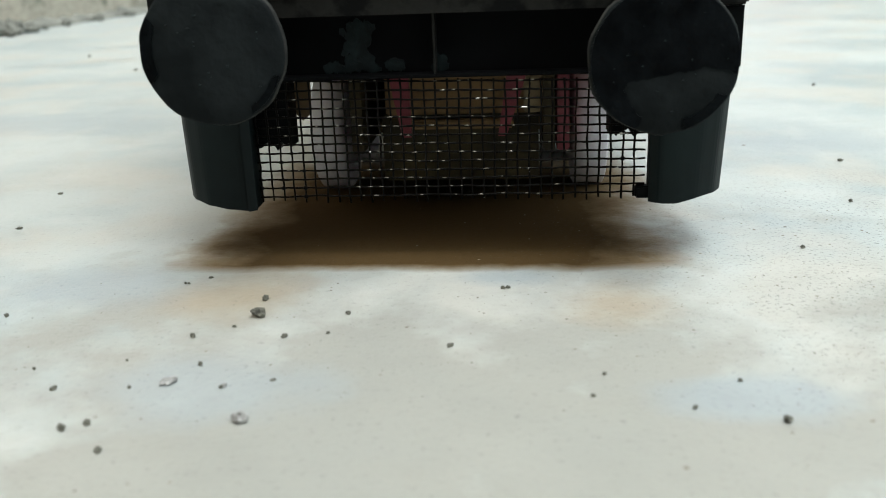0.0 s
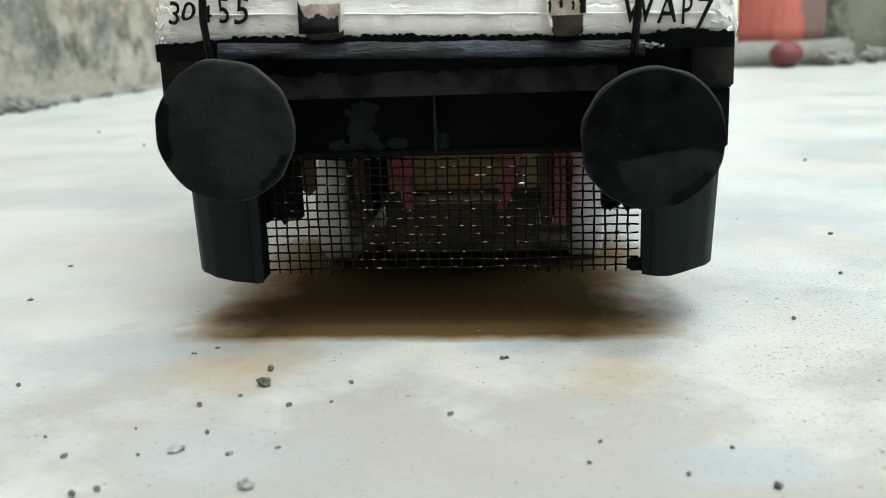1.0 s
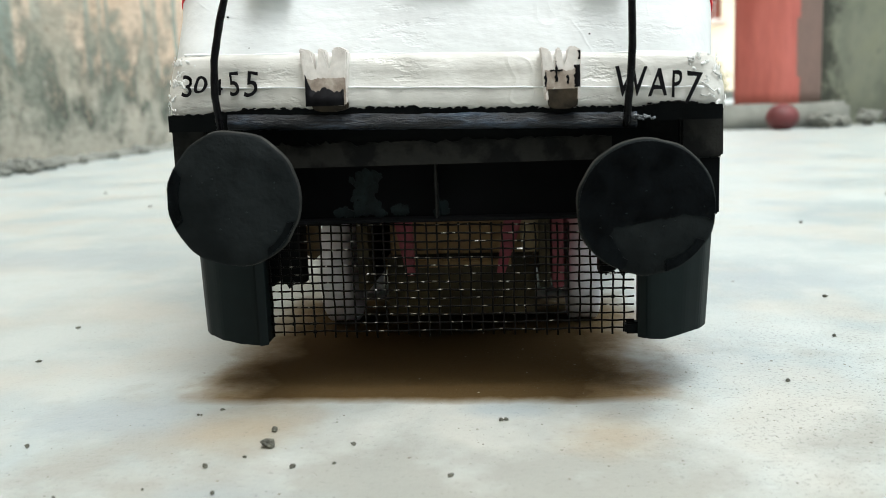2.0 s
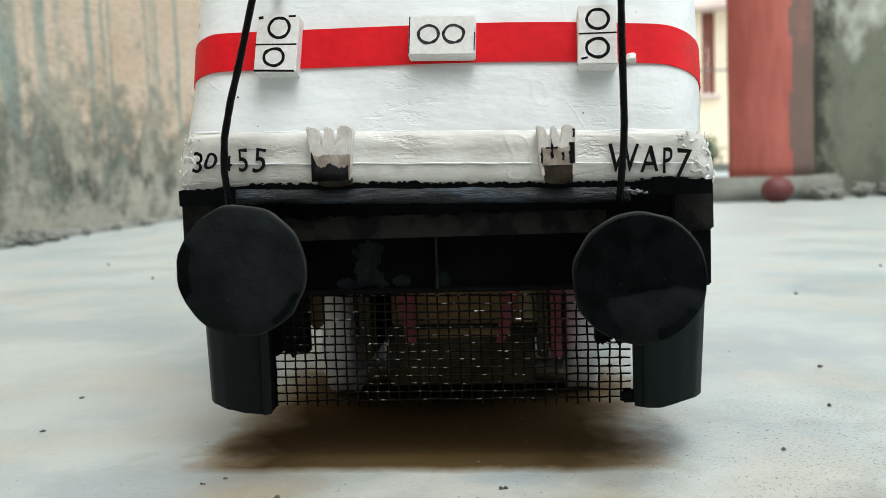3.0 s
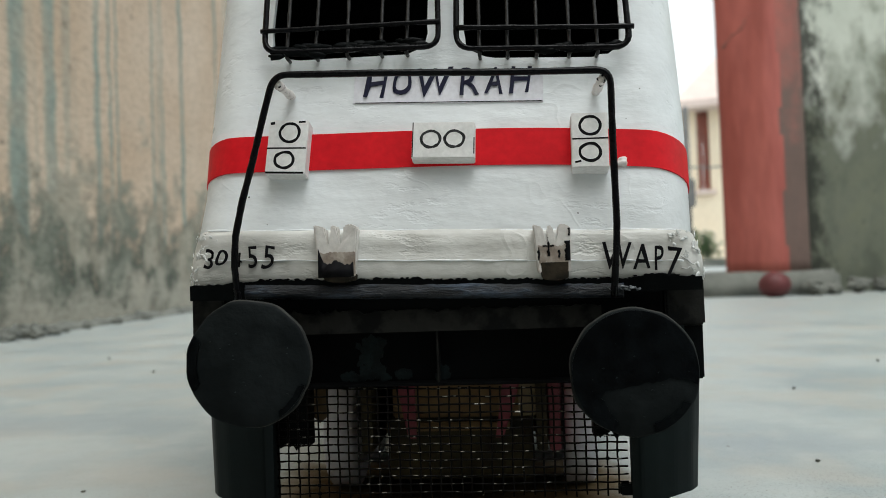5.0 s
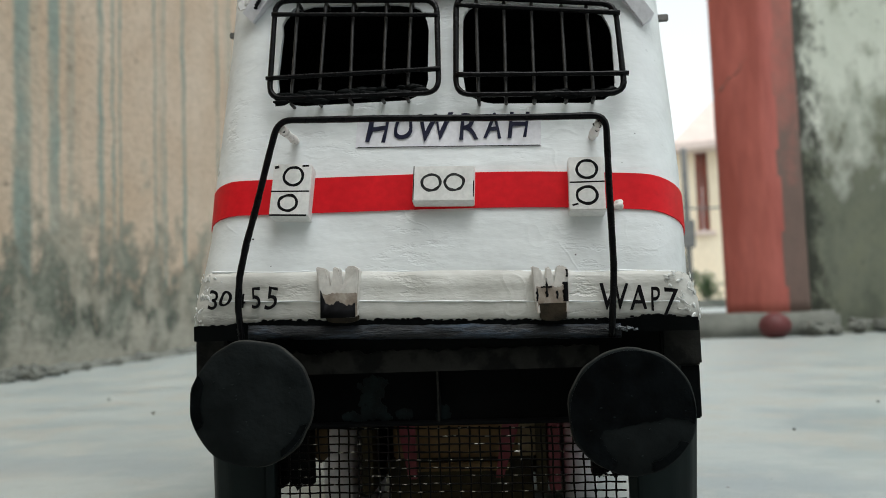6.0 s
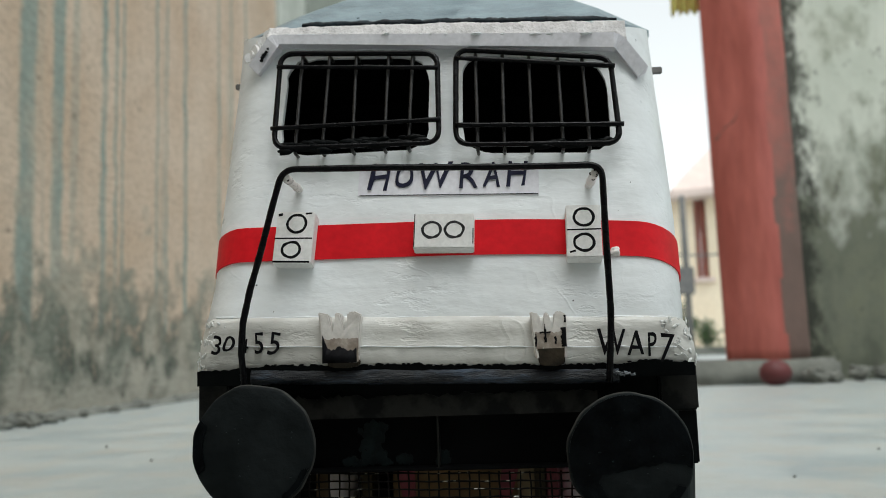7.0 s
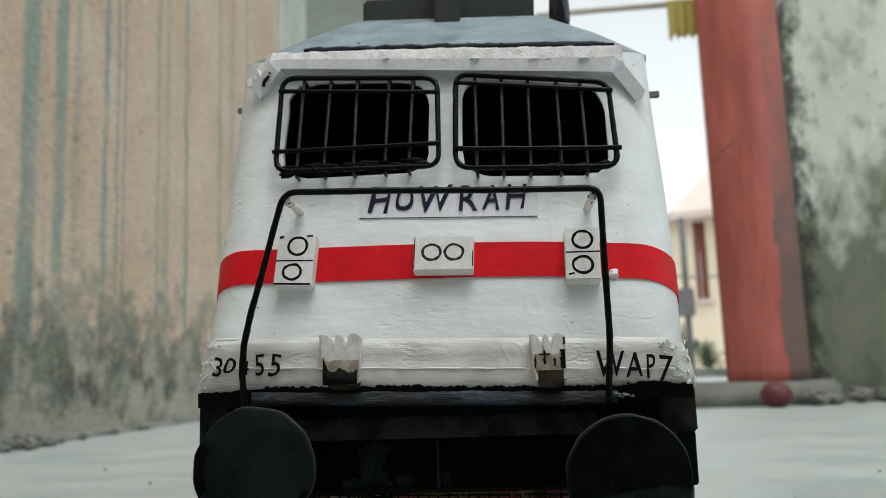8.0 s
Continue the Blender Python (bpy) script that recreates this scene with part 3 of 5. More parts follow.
def red_pillar():
    bm = bmesh.new()
    foot = rounded([(0.322, 1.160, 0), (0.394, 1.118, 0), (0.452, 1.15, 0), (0.40, 1.27, 0)], 0.017, 6)
    loops = []
    for i in range(111):
        z = 0.03 + 2.2 * i / 110
        loops.append([Vector((p.x - 0.004 * min(z / 0.6, 1) + 0.002 * noise.noise((z * 4, p.x * 9, 2)), p.y + 0.003 * noise.noise((z * 5, p.x * 9, 7)), z)) for p in foot])
    loft(bm, loops)
    for v in bm.verts:
        v.co += Vector((0, 1, 0)) * 0.0025 * noise.noise(v.co * 22)
    pillar = tagged(part("pillar", bm, RED_POST, smooth=True), "faded red painted pillar standing on the cement step", "pillar")
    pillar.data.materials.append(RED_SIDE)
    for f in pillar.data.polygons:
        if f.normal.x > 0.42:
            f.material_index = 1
    bm = bmesh.new()
    flaw = along([(0.333, 1.1520, 0.366), (0.345, 1.1450, 0.384), (0.355, 1.1390, 0.388), (0.368, 1.1315, 0.412)], 0.003)
    tube(bm, [p + Vector((0, -0.001, 0)) + Vector(noise.noise_vector(p * 90)) * 0.003 for p in flaw], 0.0016, 6, wobble=0.8)
    part("crack", bm, RED_SIDE, pillar, "dark crack across the red paint", True)


def wall_foot():
    """A rough fillet of mortar and dirt where the west wall meets the floor."""
    bm = bmesh.new()
    loops = []
    for i in range(321):
        y = 0.30 + 1.39 * i / 320
        rag = lambda k, a: a * (noise.noise((y * 14, k, 0)) + 0.7 * noise.noise((y * 46, k, 2)) + 0.4 * noise.noise((y * 130, k, 4)))
        out, up = 0.011 + rag(1, 0.009), 0.010 + rag(5, 0.008)
        loops.append([Vector((-0.493, y, -0.003)), Vector((-0.493, y, max(up, 0.002))), Vector((-0.489 + max(out, 0.001) * 0.35, y, max(up, 0.002) * 0.7)), Vector((-0.489 + max(out, 0.001) * 0.8, y, max(up, 0.002) * 0.3)), Vector((-0.489 + max(out, 0.001), y, -0.003))])
    loft(bm, loops)
    tagged(part("trim", bm, KERB, smooth=True), "rough grey mortar fillet along the foot of the wall", "trim", kind="structure")


kerb()
red_pillar()
wall_foot()


def rubber_ball():
    bm = bmesh.new()
    prof = [(0.0225 * math.sin(math.pi * i / 24) * (0.985 if i in (12,) else 1) + 1e-5, -0.0225 * math.cos(math.pi * i / 24)) for i in range(25)]
    lathe(bm, prof, Matrix.Rotation(0.7, 4, "X"), 32)
    # squashed to the outline that fits the camera's view
    for v in bm.verts:
        v.co = Vector((v.co.x * 0.95 + 0.366, v.co.y * 0.95 + 1.055, max(v.co.z * 0.80 + 0.0165, 0.0002)))
    tagged(part("ball", bm, BALL, smooth=True), "small faded red rubber ball, flattened to fit the view, on the cement floor", "ball")


rubber_ball()


def clod(name, x, y, size, flat, material, label, category, group, seed, detail=2, z=0.0):
    bm = bmesh.new()
    bmesh.ops.create_icosphere(bm, subdivisions=detail, radius=size / 2)
    spin = Matrix.Rotation(seed * 1.7, 3, "Z")
    for v in bm.verts:
        d = v.co.normalized()
        k = 1 + 0.5 * noise.noise(d * 1.4 + Vector((seed, 0, 0))) + 0.3 * noise.noise(d * 3.6 + Vector((0, seed, 0))) + 0.12 * noise.noise(d * 9 + Vector((0, 0, seed)))
        q = v.co * k
        v.co = spin @ Vector((q.x * 1.15, q.y * 0.85, q.z * flat))
    low = min(v.co.z for v in bm.verts)
    for v in bm.verts:
        v.co.z -= low + size * 0.04
    ob = part(name, bm, material, label=label)
    ob.location = (x, y, z)
    return tagged(ob, label, category, group)


for i, (x, y, s) in enumerate(((0.425, 1.07, 0.034), (0.452, 1.09, 0.03), (0.50, 1.115, 0.035), (0.55, 1.13, 0.04), (0.60, 1.12, 0.03), (0.655, 1.135, 0.04), (-0.465, 0.62, 0.022), (-0.47, 0.655, 0.02), (-0.472, 0.60, 0.016), (-0.475, 0.71, 0.014), (-0.462, 0.665, 0.024), (-0.458, 0.69, 0.014), (-0.468, 0.78, 0.012), (-0.47, 0.86, 0.012), (-0.45, 0.64, 0.010), (-0.472, 0.95, 0.012), (-0.466, 0.73, 0.009))):
    clod("rubble", x, y, s, 0.6, KERB, "lump of grey broken mortar at the foot of a wall", "rubble", "rubble along the walls", i + 0.3, 3)


def pipe_and_cloth():
    bm = bmesh.new()
    tube(bm, along([(0.078, 1.27, 0.655), (0.081, 1.27, 0.668), (0.20, 1.27, 0.671), (0.44, 1.27, 0.674)], 0.02), 0.0052, 12)
    tagged(part("pipe", bm, PIPE, smooth=True), "pale thin pipe jutting out behind the red pillar", "pipe")
    bm = bmesh.new()
    n, rows = 24, 10
    loops = []
    for j in range(rows + 1):
        z = 0.677 - 0.066 * j / rows
        line = [Vector((0.300 + 0.05 * i / n, 1.262 + 0.004 * math.sin(i * 0.9) * j / rows, z - (0.006 * math.sin(i * 1.1) if j == rows else 0))) for i in range(n + 1)]
        loops.append(line + [p + Vector((0, 0.0012, 0)) for p in reversed(line)])
    loft(bm, loops)
    tagged(part("cloth", bm, YELLOW, smooth=True), "faded yellow cloth hanging from the pale pipe", "cloth")


pipe_and_cloth()


def far_house():
    house = thing("house", (3.6, 14.5, 0), "cream painted house with a pinkish sloping eave", "house")

    def own(name, bm, material, parent, label=""):
        for v in bm.verts:
            v.co -= Vector((3.6, 14.5, 0)) if parent == house else Vector((0, 0, 0))
        return part(name, bm, material, parent, label)

    bm = boxes(((2.56, 14, -0.05), (2.96, 14.25, 2.5)), ((3.16, 14, -0.05), (6.4, 14.25, 2.5)), ((2.96, 14, -0.05), (3.16, 14.25, 1.13)), ((2.96, 14, 2.41), (3.16, 14.25, 2.5)), ((2.56, 14.25, -0.05), (2.76, 18, 2.5)), ((6.2, 14.25, -0.05), (6.4, 18, 2.5)))
    own("wall", bm, CREAM, house)
    bm = bmesh.new()
    rim = [(2.54, 13.5), (6.9, 13.5), (6.9, 18.4), (2.54, 18.4)]
    top = [(4.5, 15.7), (5.6, 15.7), (5.6, 16.2), (4.5, 16.2)]
    loft(bm, [[Vector((x, y, 2.36 + 0.05 * (x - 2.5))) for x, y in rim], [Vector((x, y, 2.47 + 0.05 * (x - 2.5))) for x, y in rim], [Vector((x, y, 4.4)) for x, y in top]])
    own("roof", bm, EAVE, house, "pinkish concrete hipped roof with a thick eave")
    for x in (2.965, 3.065):
        bm = boxes(((x, 14.06, 1.14), (x + 0.09, 14.1, 2.40)), bevel=0.01)
        for k in range(14):
            add_box(bm, (x + 0.012, 14.045, 1.22 + 0.08 * k), (x + 0.078, 14.065, 1.27 + 0.08 * k))
        own("shutter", bm, SHUTTER, house, "brown-red louvred wooden shutter")
    bm = boxes(((2.90, 13.9, 1.06), (3.22, 14.02, 1.125)), bevel=0.01)
    own("sill", bm, EAVE, house)


def utility_post():
    post = thing("post", (1.93, 9.6, 0), "thin grey metal post with a small box and wires", "post")
    bm = bmesh.new()
    lathe(bm, [(0.035, -0.02), (0.035, 1.7), (0.02, 1.72)], Matrix.Identity(4), 12)
    part("shaft", bm, POLE, post, smooth=True)
    part("box", boxes(((-0.11, -0.06, 0.62), (0.07, 0.06, 0.92)), bevel=0.01), POLE, post)
    bm = bmesh.new()
    tube(bm, [(-0.25 + 0.12 * i, 0, 1.08 - 0.012 * math.sin(i * 0.4) * 3) for i in range(9)], 0.01, 6)
    part("wire", bm, POLE, post)


def shrub(x, y, high, seed):
    plant = thing("shrub", (x, y, 0), "small green leafy shrub before the house", "plant")
    rnd = random.Random(seed)
    stems, leaves = bmesh.new(), bmesh.new()
    for _ in range(9):
        end = Vector((rnd.uniform(-0.2, 0.2), rnd.uniform(-0.15, 0.15), high * rnd.uniform(0.55, 1)))
        tube(stems, [(0, 0, -0.02), end * 0.5 + Vector((0.02, 0, 0.03)), end], 0.006, 5)
        for _ in range(45):
            p = end * rnd.uniform(0.25, 1.05) + Vector((rnd.gauss(0, 0.05), rnd.gauss(0, 0.05), rnd.gauss(0, 0.03)))
            m = Matrix.Translation(p) @ Euler((rnd.uniform(-1, 1), rnd.uniform(-1, 1), rnd.uniform(0, 6.3))).to_matrix().to_4x4()
            s = rnd.uniform(0.02, 0.045)
            a = [leaves.verts.new(m @ Vector(q)) for q in ((-s, 0, 0), (0, -s * 0.4, 0.006), (s, 0, 0), (0, s * 0.4, 0.006))]
            leaves.faces.new(a)
    part("stem", stems, POLE, plant)
    part("leaves", leaves, LEAF, plant)


far_house()
utility_post()
shrub(2.0, 10.4, 0.55, 4)
shrub(2.45, 11.2, 0.4, 9)
tagged(part("step", boxes(((0.86, 5.2, -0.02), (1.9, 5.6, 0.05)), bevel=0.01), KERB), "low grey cement step in the lane", "step", kind="structure")


# ---- the model locomotive ----
LONG = 0.60
loco = thing("model_locomotive", (0, 0.3, 0), "handmade white card model locomotive with red band and black underframe", "model train")
BASE = Vector((0, 0.3, 0))


def piece(name, bm, material, parent=loco, label="", smooth=False, kind=""):
    """A part of the locomotive, its mesh given in the yard's own measures."""
    for v in bm.verts:
        v.co -= BASE
    return part(name, bm, material, parent, label, smooth, kind)


def hull_ring(z, inset, r, front=0.0):
    """A plan outline of the body at height z."""
    w, f, b, k = 0.0503 - inset, front_y(z) + front + inset, LONG - inset, max(r - inset, 0.0015)
    if r > 0.01:
        w += 0.0024 - 0.0020 * min(max((z - 0.085) / 0.045, 0), 1)
    deep = 1.6 if r > 0.01 else 1.0
    flare = 0.0013 * min(max((0.073 - z) / 0.009, 0), 1) if r > 0.01 else 0.0
    arc = lambda cx, cy, a0, a1, rr: [Vector((cx + rr * math.cos(a), cy + rr * (deep if cy < 0.3 else 1) * math.sin(a), z)) for a in (a0 + (a1 - a0) * i / 10 for i in range(11))]
    bow = [Vector((-w + k + (2 * w - 2 * k) * i / 12, f - 0.0006 * math.sin(math.pi * i / 12), z)) for i in range(1, 12)]
    up = min(max((z - 0.065) / 0.06, 0), 1)
    if r > 0.01:
        return [p + Vector(((0.0013 * up - 0.0009) * min(max((p.x - 0.02) / 0.02, 0), 1), 0, 0)) for p in hull_line(arc, bow, w, f, b, k, deep, flare)]
    return hull_line(arc, bow, w, f, b, k, deep, flare)


def hull_line(arc, bow, w, f, b, k, deep, flare):
    return [p - Vector((flare, 0, 0)) for p in arc(-w + k, f + k * deep, math.pi, 1.5 * math.pi, k)] + bow + arc(w - k, f + k * deep, 1.5 * math.pi, 2 * math.pi, k) + arc(w - k, b - k, 0, 0.5 * math.pi, k) + arc(-w + k, b - k, 0.5 * math.pi, math.pi, k)


def lift(y):
    """The eaves rise behind the nose."""
    return 0.0052 * min(max((y - 0.018) / 0.018, 0.0), 1.0)


def window_outline(corners, r, rough=0.0, seed=0.0):
    line = rounded([(u, v, 0) for u, v in corners], r, 6)
    return [(p.x + rough * noise.noise((i * 0.8, seed, 0)), p.y + rough * noise.noise((i * 0.8, seed, 9))) for i, p in enumerate(line)]


WINDOWS = (((-0.0356, 0.1015), (-0.0018, 0.1012), (-0.0020, 0.1246), (-0.0350, 0.1260)), ((0.0055, 0.1000), (0.0381, 0.0985), (0.0377, 0.1208), (0.0056, 0.1245)))


def body():
    outer, inner = [], []
    zs = [0.0612, 0.0640, 0.068, 0.073, 0.079, 0.085, 0.092, 0.1, 0.109, 0.118, 0.125, 0.1312]
    for z in zs:
        ring = hull_ring(z, 0.0, 0.0125)
        shear = max(0, (z - 0.1) / 0.0312) * -0.034
        outer.append([p + Vector((0, 0.0005 * noise.noise(p * 45), shear * p.x + (lift(p.y) * (1.0 if z > 0.13 else 0.5) if z > 0.12 else 0))) for p in ring])
    for z in reversed(zs):
        shear = max(0, (z - 0.1) / 0.0312) * -0.034
        inner.append([p + Vector((0, 0, shear * p.x)) for p in hull_ring(min(z, 0.1298), 0.0013, 0.0125)])
    # an outer and an inner skin, joined along the foot
    shell = bmesh.new()
    rows = loft(shell, outer, cap=False)
    rows2 = loft(shell, inner, cap=False)
    n = len(rows[0])
    for i in range(n):
        shell.faces.new((rows[0][i], rows[0][(i + 1) % n], rows2[-1][(i + 1) % n], rows2[-1][i]))
    shell.faces.new(rows[-1])
    shell.faces.new(rows2[0])
    bmesh.ops.recalc_face_normals(shell, faces=shell.faces)
    me = bpy.data.meshes.new("shell")
    shell.to_mesh(me)
    shell.free()
    solid = new("shell", me)
    cutters = []
    for k, corners in enumerate(WINDOWS):
        cut = bmesh.new()
        line = window_outline(corners, 0.0066, 0.0007, k * 4.0)
        loft(cut, [[Vector((u, y, v)) for u, v in line] for y in (-0.02, 0.035)])
        bmesh.ops.recalc_face_normals(cut, faces=cut.faces)
        cm = bpy.data.meshes.new("cutter")
        cut.to_mesh(cm)
        cut.free()
        cutters.append(new("cutter", cm))
        mod = solid.modifiers.new("cut", "BOOLEAN")
        mod.operation, mod.object, mod.solver = "DIFFERENCE", cutters[-1], "EXACT"
    done = bpy.data.meshes.new_from_object(solid.evaluated_get(bpy.context.evaluated_depsgraph_get()))
    for ob in (solid, *cutters):
        bpy.data.objects.remove(ob)
    bm = bmesh.new()
    bm.from_mesh(done)
    ob = piece("body", bm, WHITE, label="white painted card body with a sloping nose", smooth=True)
    ob.data.set_sharp_from_angle(angle=radians(32))
    # black box behind the cab windows, the unlit inside put into its colour
    bm = boxes(((-0.046, 0.021, 0.07), (0.046, 0.06, 0.1275)))
    for f in [f for f in bm.faces if f.normal.y < -0.5]:
        bm.faces.remove(f)
    bmesh.ops.solidify(bm, geom=bm.faces[:], thickness=0.0008)
    piece("cab_dark", bm, INSIDE, label="matt black box for the unlit inside of the cab")
    return ob


body()


def red_band():
    bm = bmesh.new()
    loops = []
    lo, hi = 0.0769, 0.0845
    for z, out in ((lo, 0.0004), (hi, 0.0004), (hi, -0.0003), (lo, -0.0003)):
        ring = [p + Vector((0, 0.0005 * noise.noise(p * 45), 0)) for p in hull_ring(z, -out, 0.0125)]
        line = [Vector((ring[0].x, 0.16, z))] + ring[:33] + [Vector((ring[32].x, 0.16, z))]
        for p in line:
            drop = 0.010 * p.x + 0.85 * max(p.x, 0.0) ** 2
            p += Vector((0, -0.27 * max(drop, 0.0), -drop - 0.19 * max(0.0, min(p.y, 0.05) - front_y(z) - 0.0004)))
        loops.append(line)
    n = len(loops[0])
    rows = [[bm.verts.new(p) for p in loop] for loop in loops]
    for a, b in zip(rows, rows[1:] + rows[:1]):
        for i in range(n - 1):
            bm.faces.new((a[i], a[i + 1], b[i + 1], b[i]))
    bm.faces.new([r[0] for r in rows])
    bm.faces.new([r[-1] for r in rows])
    piece("red_band", bm, RED, label="bright red tape band round the nose", smooth=True).data.set_sharp_from_angle(angle=radians(32))


red_band()


def apron():
    """The upright white strip under the crease, with its brushed ridges and torn lower edge."""
    bm = bmesh.new()
    loops = []
    for z, grow in ((0.0524, 0.0002), (0.0560, 0.0003), (0.0585, 0.0004), (0.0587, 0.0003), (0.0610, 0.00025), (0.0630, 0.0001), (0.0637, -0.0006), (0.0641, -0.0018)):
        ring = hull_ring(z, -0.0006 - grow, 0.0042, -0.0012)
        loops.append([p + Vector((-math.copysign(0.0021 * ((z - 0.0524) / 0.0117) ** 2, p.x) * (abs(p.x) > 0.04), 0, -0.033 * p.x * ((z - 0.0524) / 0.0117) ** 0.5)) + Vector(noise.noise_vector(p * 160)) * 0.0003 for p in ring])
    loft(bm, loops)
    ob = piece("apron", bm, STRIP_WHITE, label="white brushed apron strip under the nose", smooth=True)
    for z, y, r in ((0.0639, -0.0006, 0.0002), (0.0580, -0.0024, 0.00013)):
        bm = bmesh.new()
        pts = [Vector((x, y - (0.0005 * math.cos(math.pi * x / 0.1) if z < 0.06 else 0.0) + 0.0002 * noise.noise((x * 300, z * 900, 0)), z + 0.0003 * noise.noise((x * 160, 4, z * 50)) - 0.034 * x)) for x in (-0.0465 + 0.093 * i / 150 for i in range(151))]
        tube(bm, pts, r, 6, wobble=0.9)
        piece("paint_ridge", bm, WHITE, ob, "bright ridge of thick white paint", True)
    bm = bmesh.new()
    rnd = random.Random(17)

    def corner(side, t, z, out=0.0):
        """A spot on the rounded end of the apron."""
        f = max(0.0, (z - 0.0524) / 0.0117)
        x = 0.0464 + (0.0049 + out) * math.sin(t) - 0.0021 * f * f
        return Vector((side * x, 0.0030 - (0.0049 + out) * math.cos(t), z - 0.033 * side * x * f ** 0.5))

    for k in range(70):
        side = -1 if k % 2 else 1
        t, z = rnd.uniform(-0.35, 1.5), rnd.choice((rnd.uniform(0.0528, 0.0600), rnd.uniform(0.0606, 0.0636)))
        where, size = corner(side, t, z, 0.0001), rnd.uniform(0.00016, 0.00042)
        turn = Matrix.Rotation(side * t, 3, "Z") @ Matrix.Rotation(rnd.uniform(-1.2, 1.2), 3, "Y")
        long, thin = rnd.uniform(0.8, 2.2), rnd.uniform(0.18, 0.36)
        for v in bmesh.ops.create_icosphere(bm, subdivisions=2, radius=size)["verts"]:
            q = v.co * (1 + 0.7 * noise.noise(v.co * 2400 + Vector((k, 0, 0))))
            v.co = where + turn @ Vector((q.x * long, q.y * thin, q.z))
    for k in range(12):
        side = -1 if k % 2 else 1
        t, z = rnd.uniform(-0.2, 0.9), rnd.uniform(0.0535, 0.0630)
        pts = []
        for _ in range(9):
            pts.append(corner(side, t, z, 0.0003))
            t, z = t + rnd.uniform(-0.04, 0.13), min(z + rnd.uniform(-0.0006, 0.0005), 0.0638)
        tube(bm, pts, rnd.uniform(0.00006, 0.00014), 6, wobble=0.9)
    piece("paint_crust", bm, GLUE_WHITE, ob, "crumpled glossy white paint and glue at the corners", True, "stuff")


apron()


def underframe():
    frame_part = piece("buffer_beam", boxes(((-0.0503, 0.0012, 0.0440), (0.0503, 0.0035, 0.0536)), ((-0.0503, 0.0012, 0.0335), (-0.031, 0.0035, 0.0441)), ((0.031, 0.0012, 0.0335), (0.0503, 0.0035, 0.0441)), bevel=0.0003), BLACK, label="black painted buffer beam")
    bm = bmesh.new()
    loops = []
    for i in range(241):
        x = -0.0385 + 0.0735 * i / 240
        wave = lambda k, a=0.00022: a * (noise.noise((x * 190, k, 0)) + 0.6 * noise.noise((x * 720, k, 5)))
        drop = -0.026 * x
        prof = ((0.0012, 0.0536), (-0.0020, 0.0537), (-0.0029, 0.0534), (-0.0033, 0.0529), (-0.0034, 0.0521), (-0.0034, 0.0513), (-0.0031, 0.0508), (-0.0024, 0.0506), (0.0012, 0.0506))
        loops.append([Vector((x, y + wave(k * 3.1), z + drop + wave(k * 2.3 + 40))) for k, (y, z) in enumerate(prof)])
    loft(bm, loops)
    piece("ledge", bm, LEDGE, frame_part, "glossy navy-black ledge with brush marks", True)
    for x0, x1, high in ((-0.0505, -0.0440, 0.0544), (0.0430, 0.0505, 0.0530)):
        bm = boxes(((x0, 0.0, 0.0440), (x1, 0.004, high)), bevel=0.0004)
        rough_up(bm, 0.0004, 300)
        piece("corner_block", bm, DRY, frame_part, "brownish black corner block")
    bm = bmesh.new()
    prism(bm, [(u, v) for u, v in ragged(-0.031, 0.031, 0.0441, 0.0484, 0.0011, seed=3)], 0, 0.0005, upright(0, 0.0011, 0))
    piece("dry_strip", bm, DRY, frame_part, "grey-black dry brushed strip")
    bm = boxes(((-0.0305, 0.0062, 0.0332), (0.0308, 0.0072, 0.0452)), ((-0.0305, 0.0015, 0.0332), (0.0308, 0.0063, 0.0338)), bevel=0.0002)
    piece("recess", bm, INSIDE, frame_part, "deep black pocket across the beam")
    piece("divider", boxes(((-0.0016, 0.0022, 0.0338), (-0.0012, 0.0064, 0.0443)), bevel=0.0001), DRY, frame_part)
    bm = bmesh.new()
    for k in range(150):
        if k < 95:
            t = random.random()
            x, z = -0.0168 + 0.0022 * t + random.gauss(0, 0.0012) + 0.003 * (1 - t) ** 3, 0.0345 + 0.0080 * t
        elif k < 130:
            x, z = random.uniform(-0.0215, -0.0075), 0.0344 + abs(random.gauss(0, 0.0006))
        else:
            x, z = random.gauss(-0.0006, 0.0006), 0.0345 + abs(random.gauss(0, 0.0011))
        s = random.uniform(0.0002, 0.00085)
        line = [(x + s * math.cos(t) * (1 + 0.8 * noise.noise((math.cos(t) * 2, math.sin(t) * 2, k))), z + s * 1.2 * math.sin(t) * (1 + 0.8 * noise.noise((math.cos(t) * 2, math.sin(t) * 2, k + 300)))) for t in (2 * math.pi * i / 18 for i in range(18))]
        prism(bm, line, -0.0001, 0.00008 + 0.000002 * k, upright(0, 0.0061, 0))
    piece("paint_patch", bm, PATCH, frame_part, "greyish patch of glue and paint", False, "stuff")
    # torn black paint edge creeping up over the white
    bm = bmesh.new()
    top = []
    for i in range(600):
        x = -0.0497 + 0.0994 * i / 599
        z = 0.0543 - 0.028 * x + 0.0004 * noise.noise((x * 70, 8, 0)) + 0.0006 * max(0, noise.noise((x * 330, 3, 1))) + 0.0003 * noise.noise((x * 1100, 5, 2)) - 0.0008 * min(max((-0.034 - x) / 0.008, 0), 1) + 0.0007 * min(max((x - 0.036) / 0.004, 0), 1)
        top.append((x, z))
    prism(bm, [(-0.0497, 0.0516)] + top + [(0.0497, 0.0508)], -0.0006, 0.00015, upright(0, -0.0027, 0))
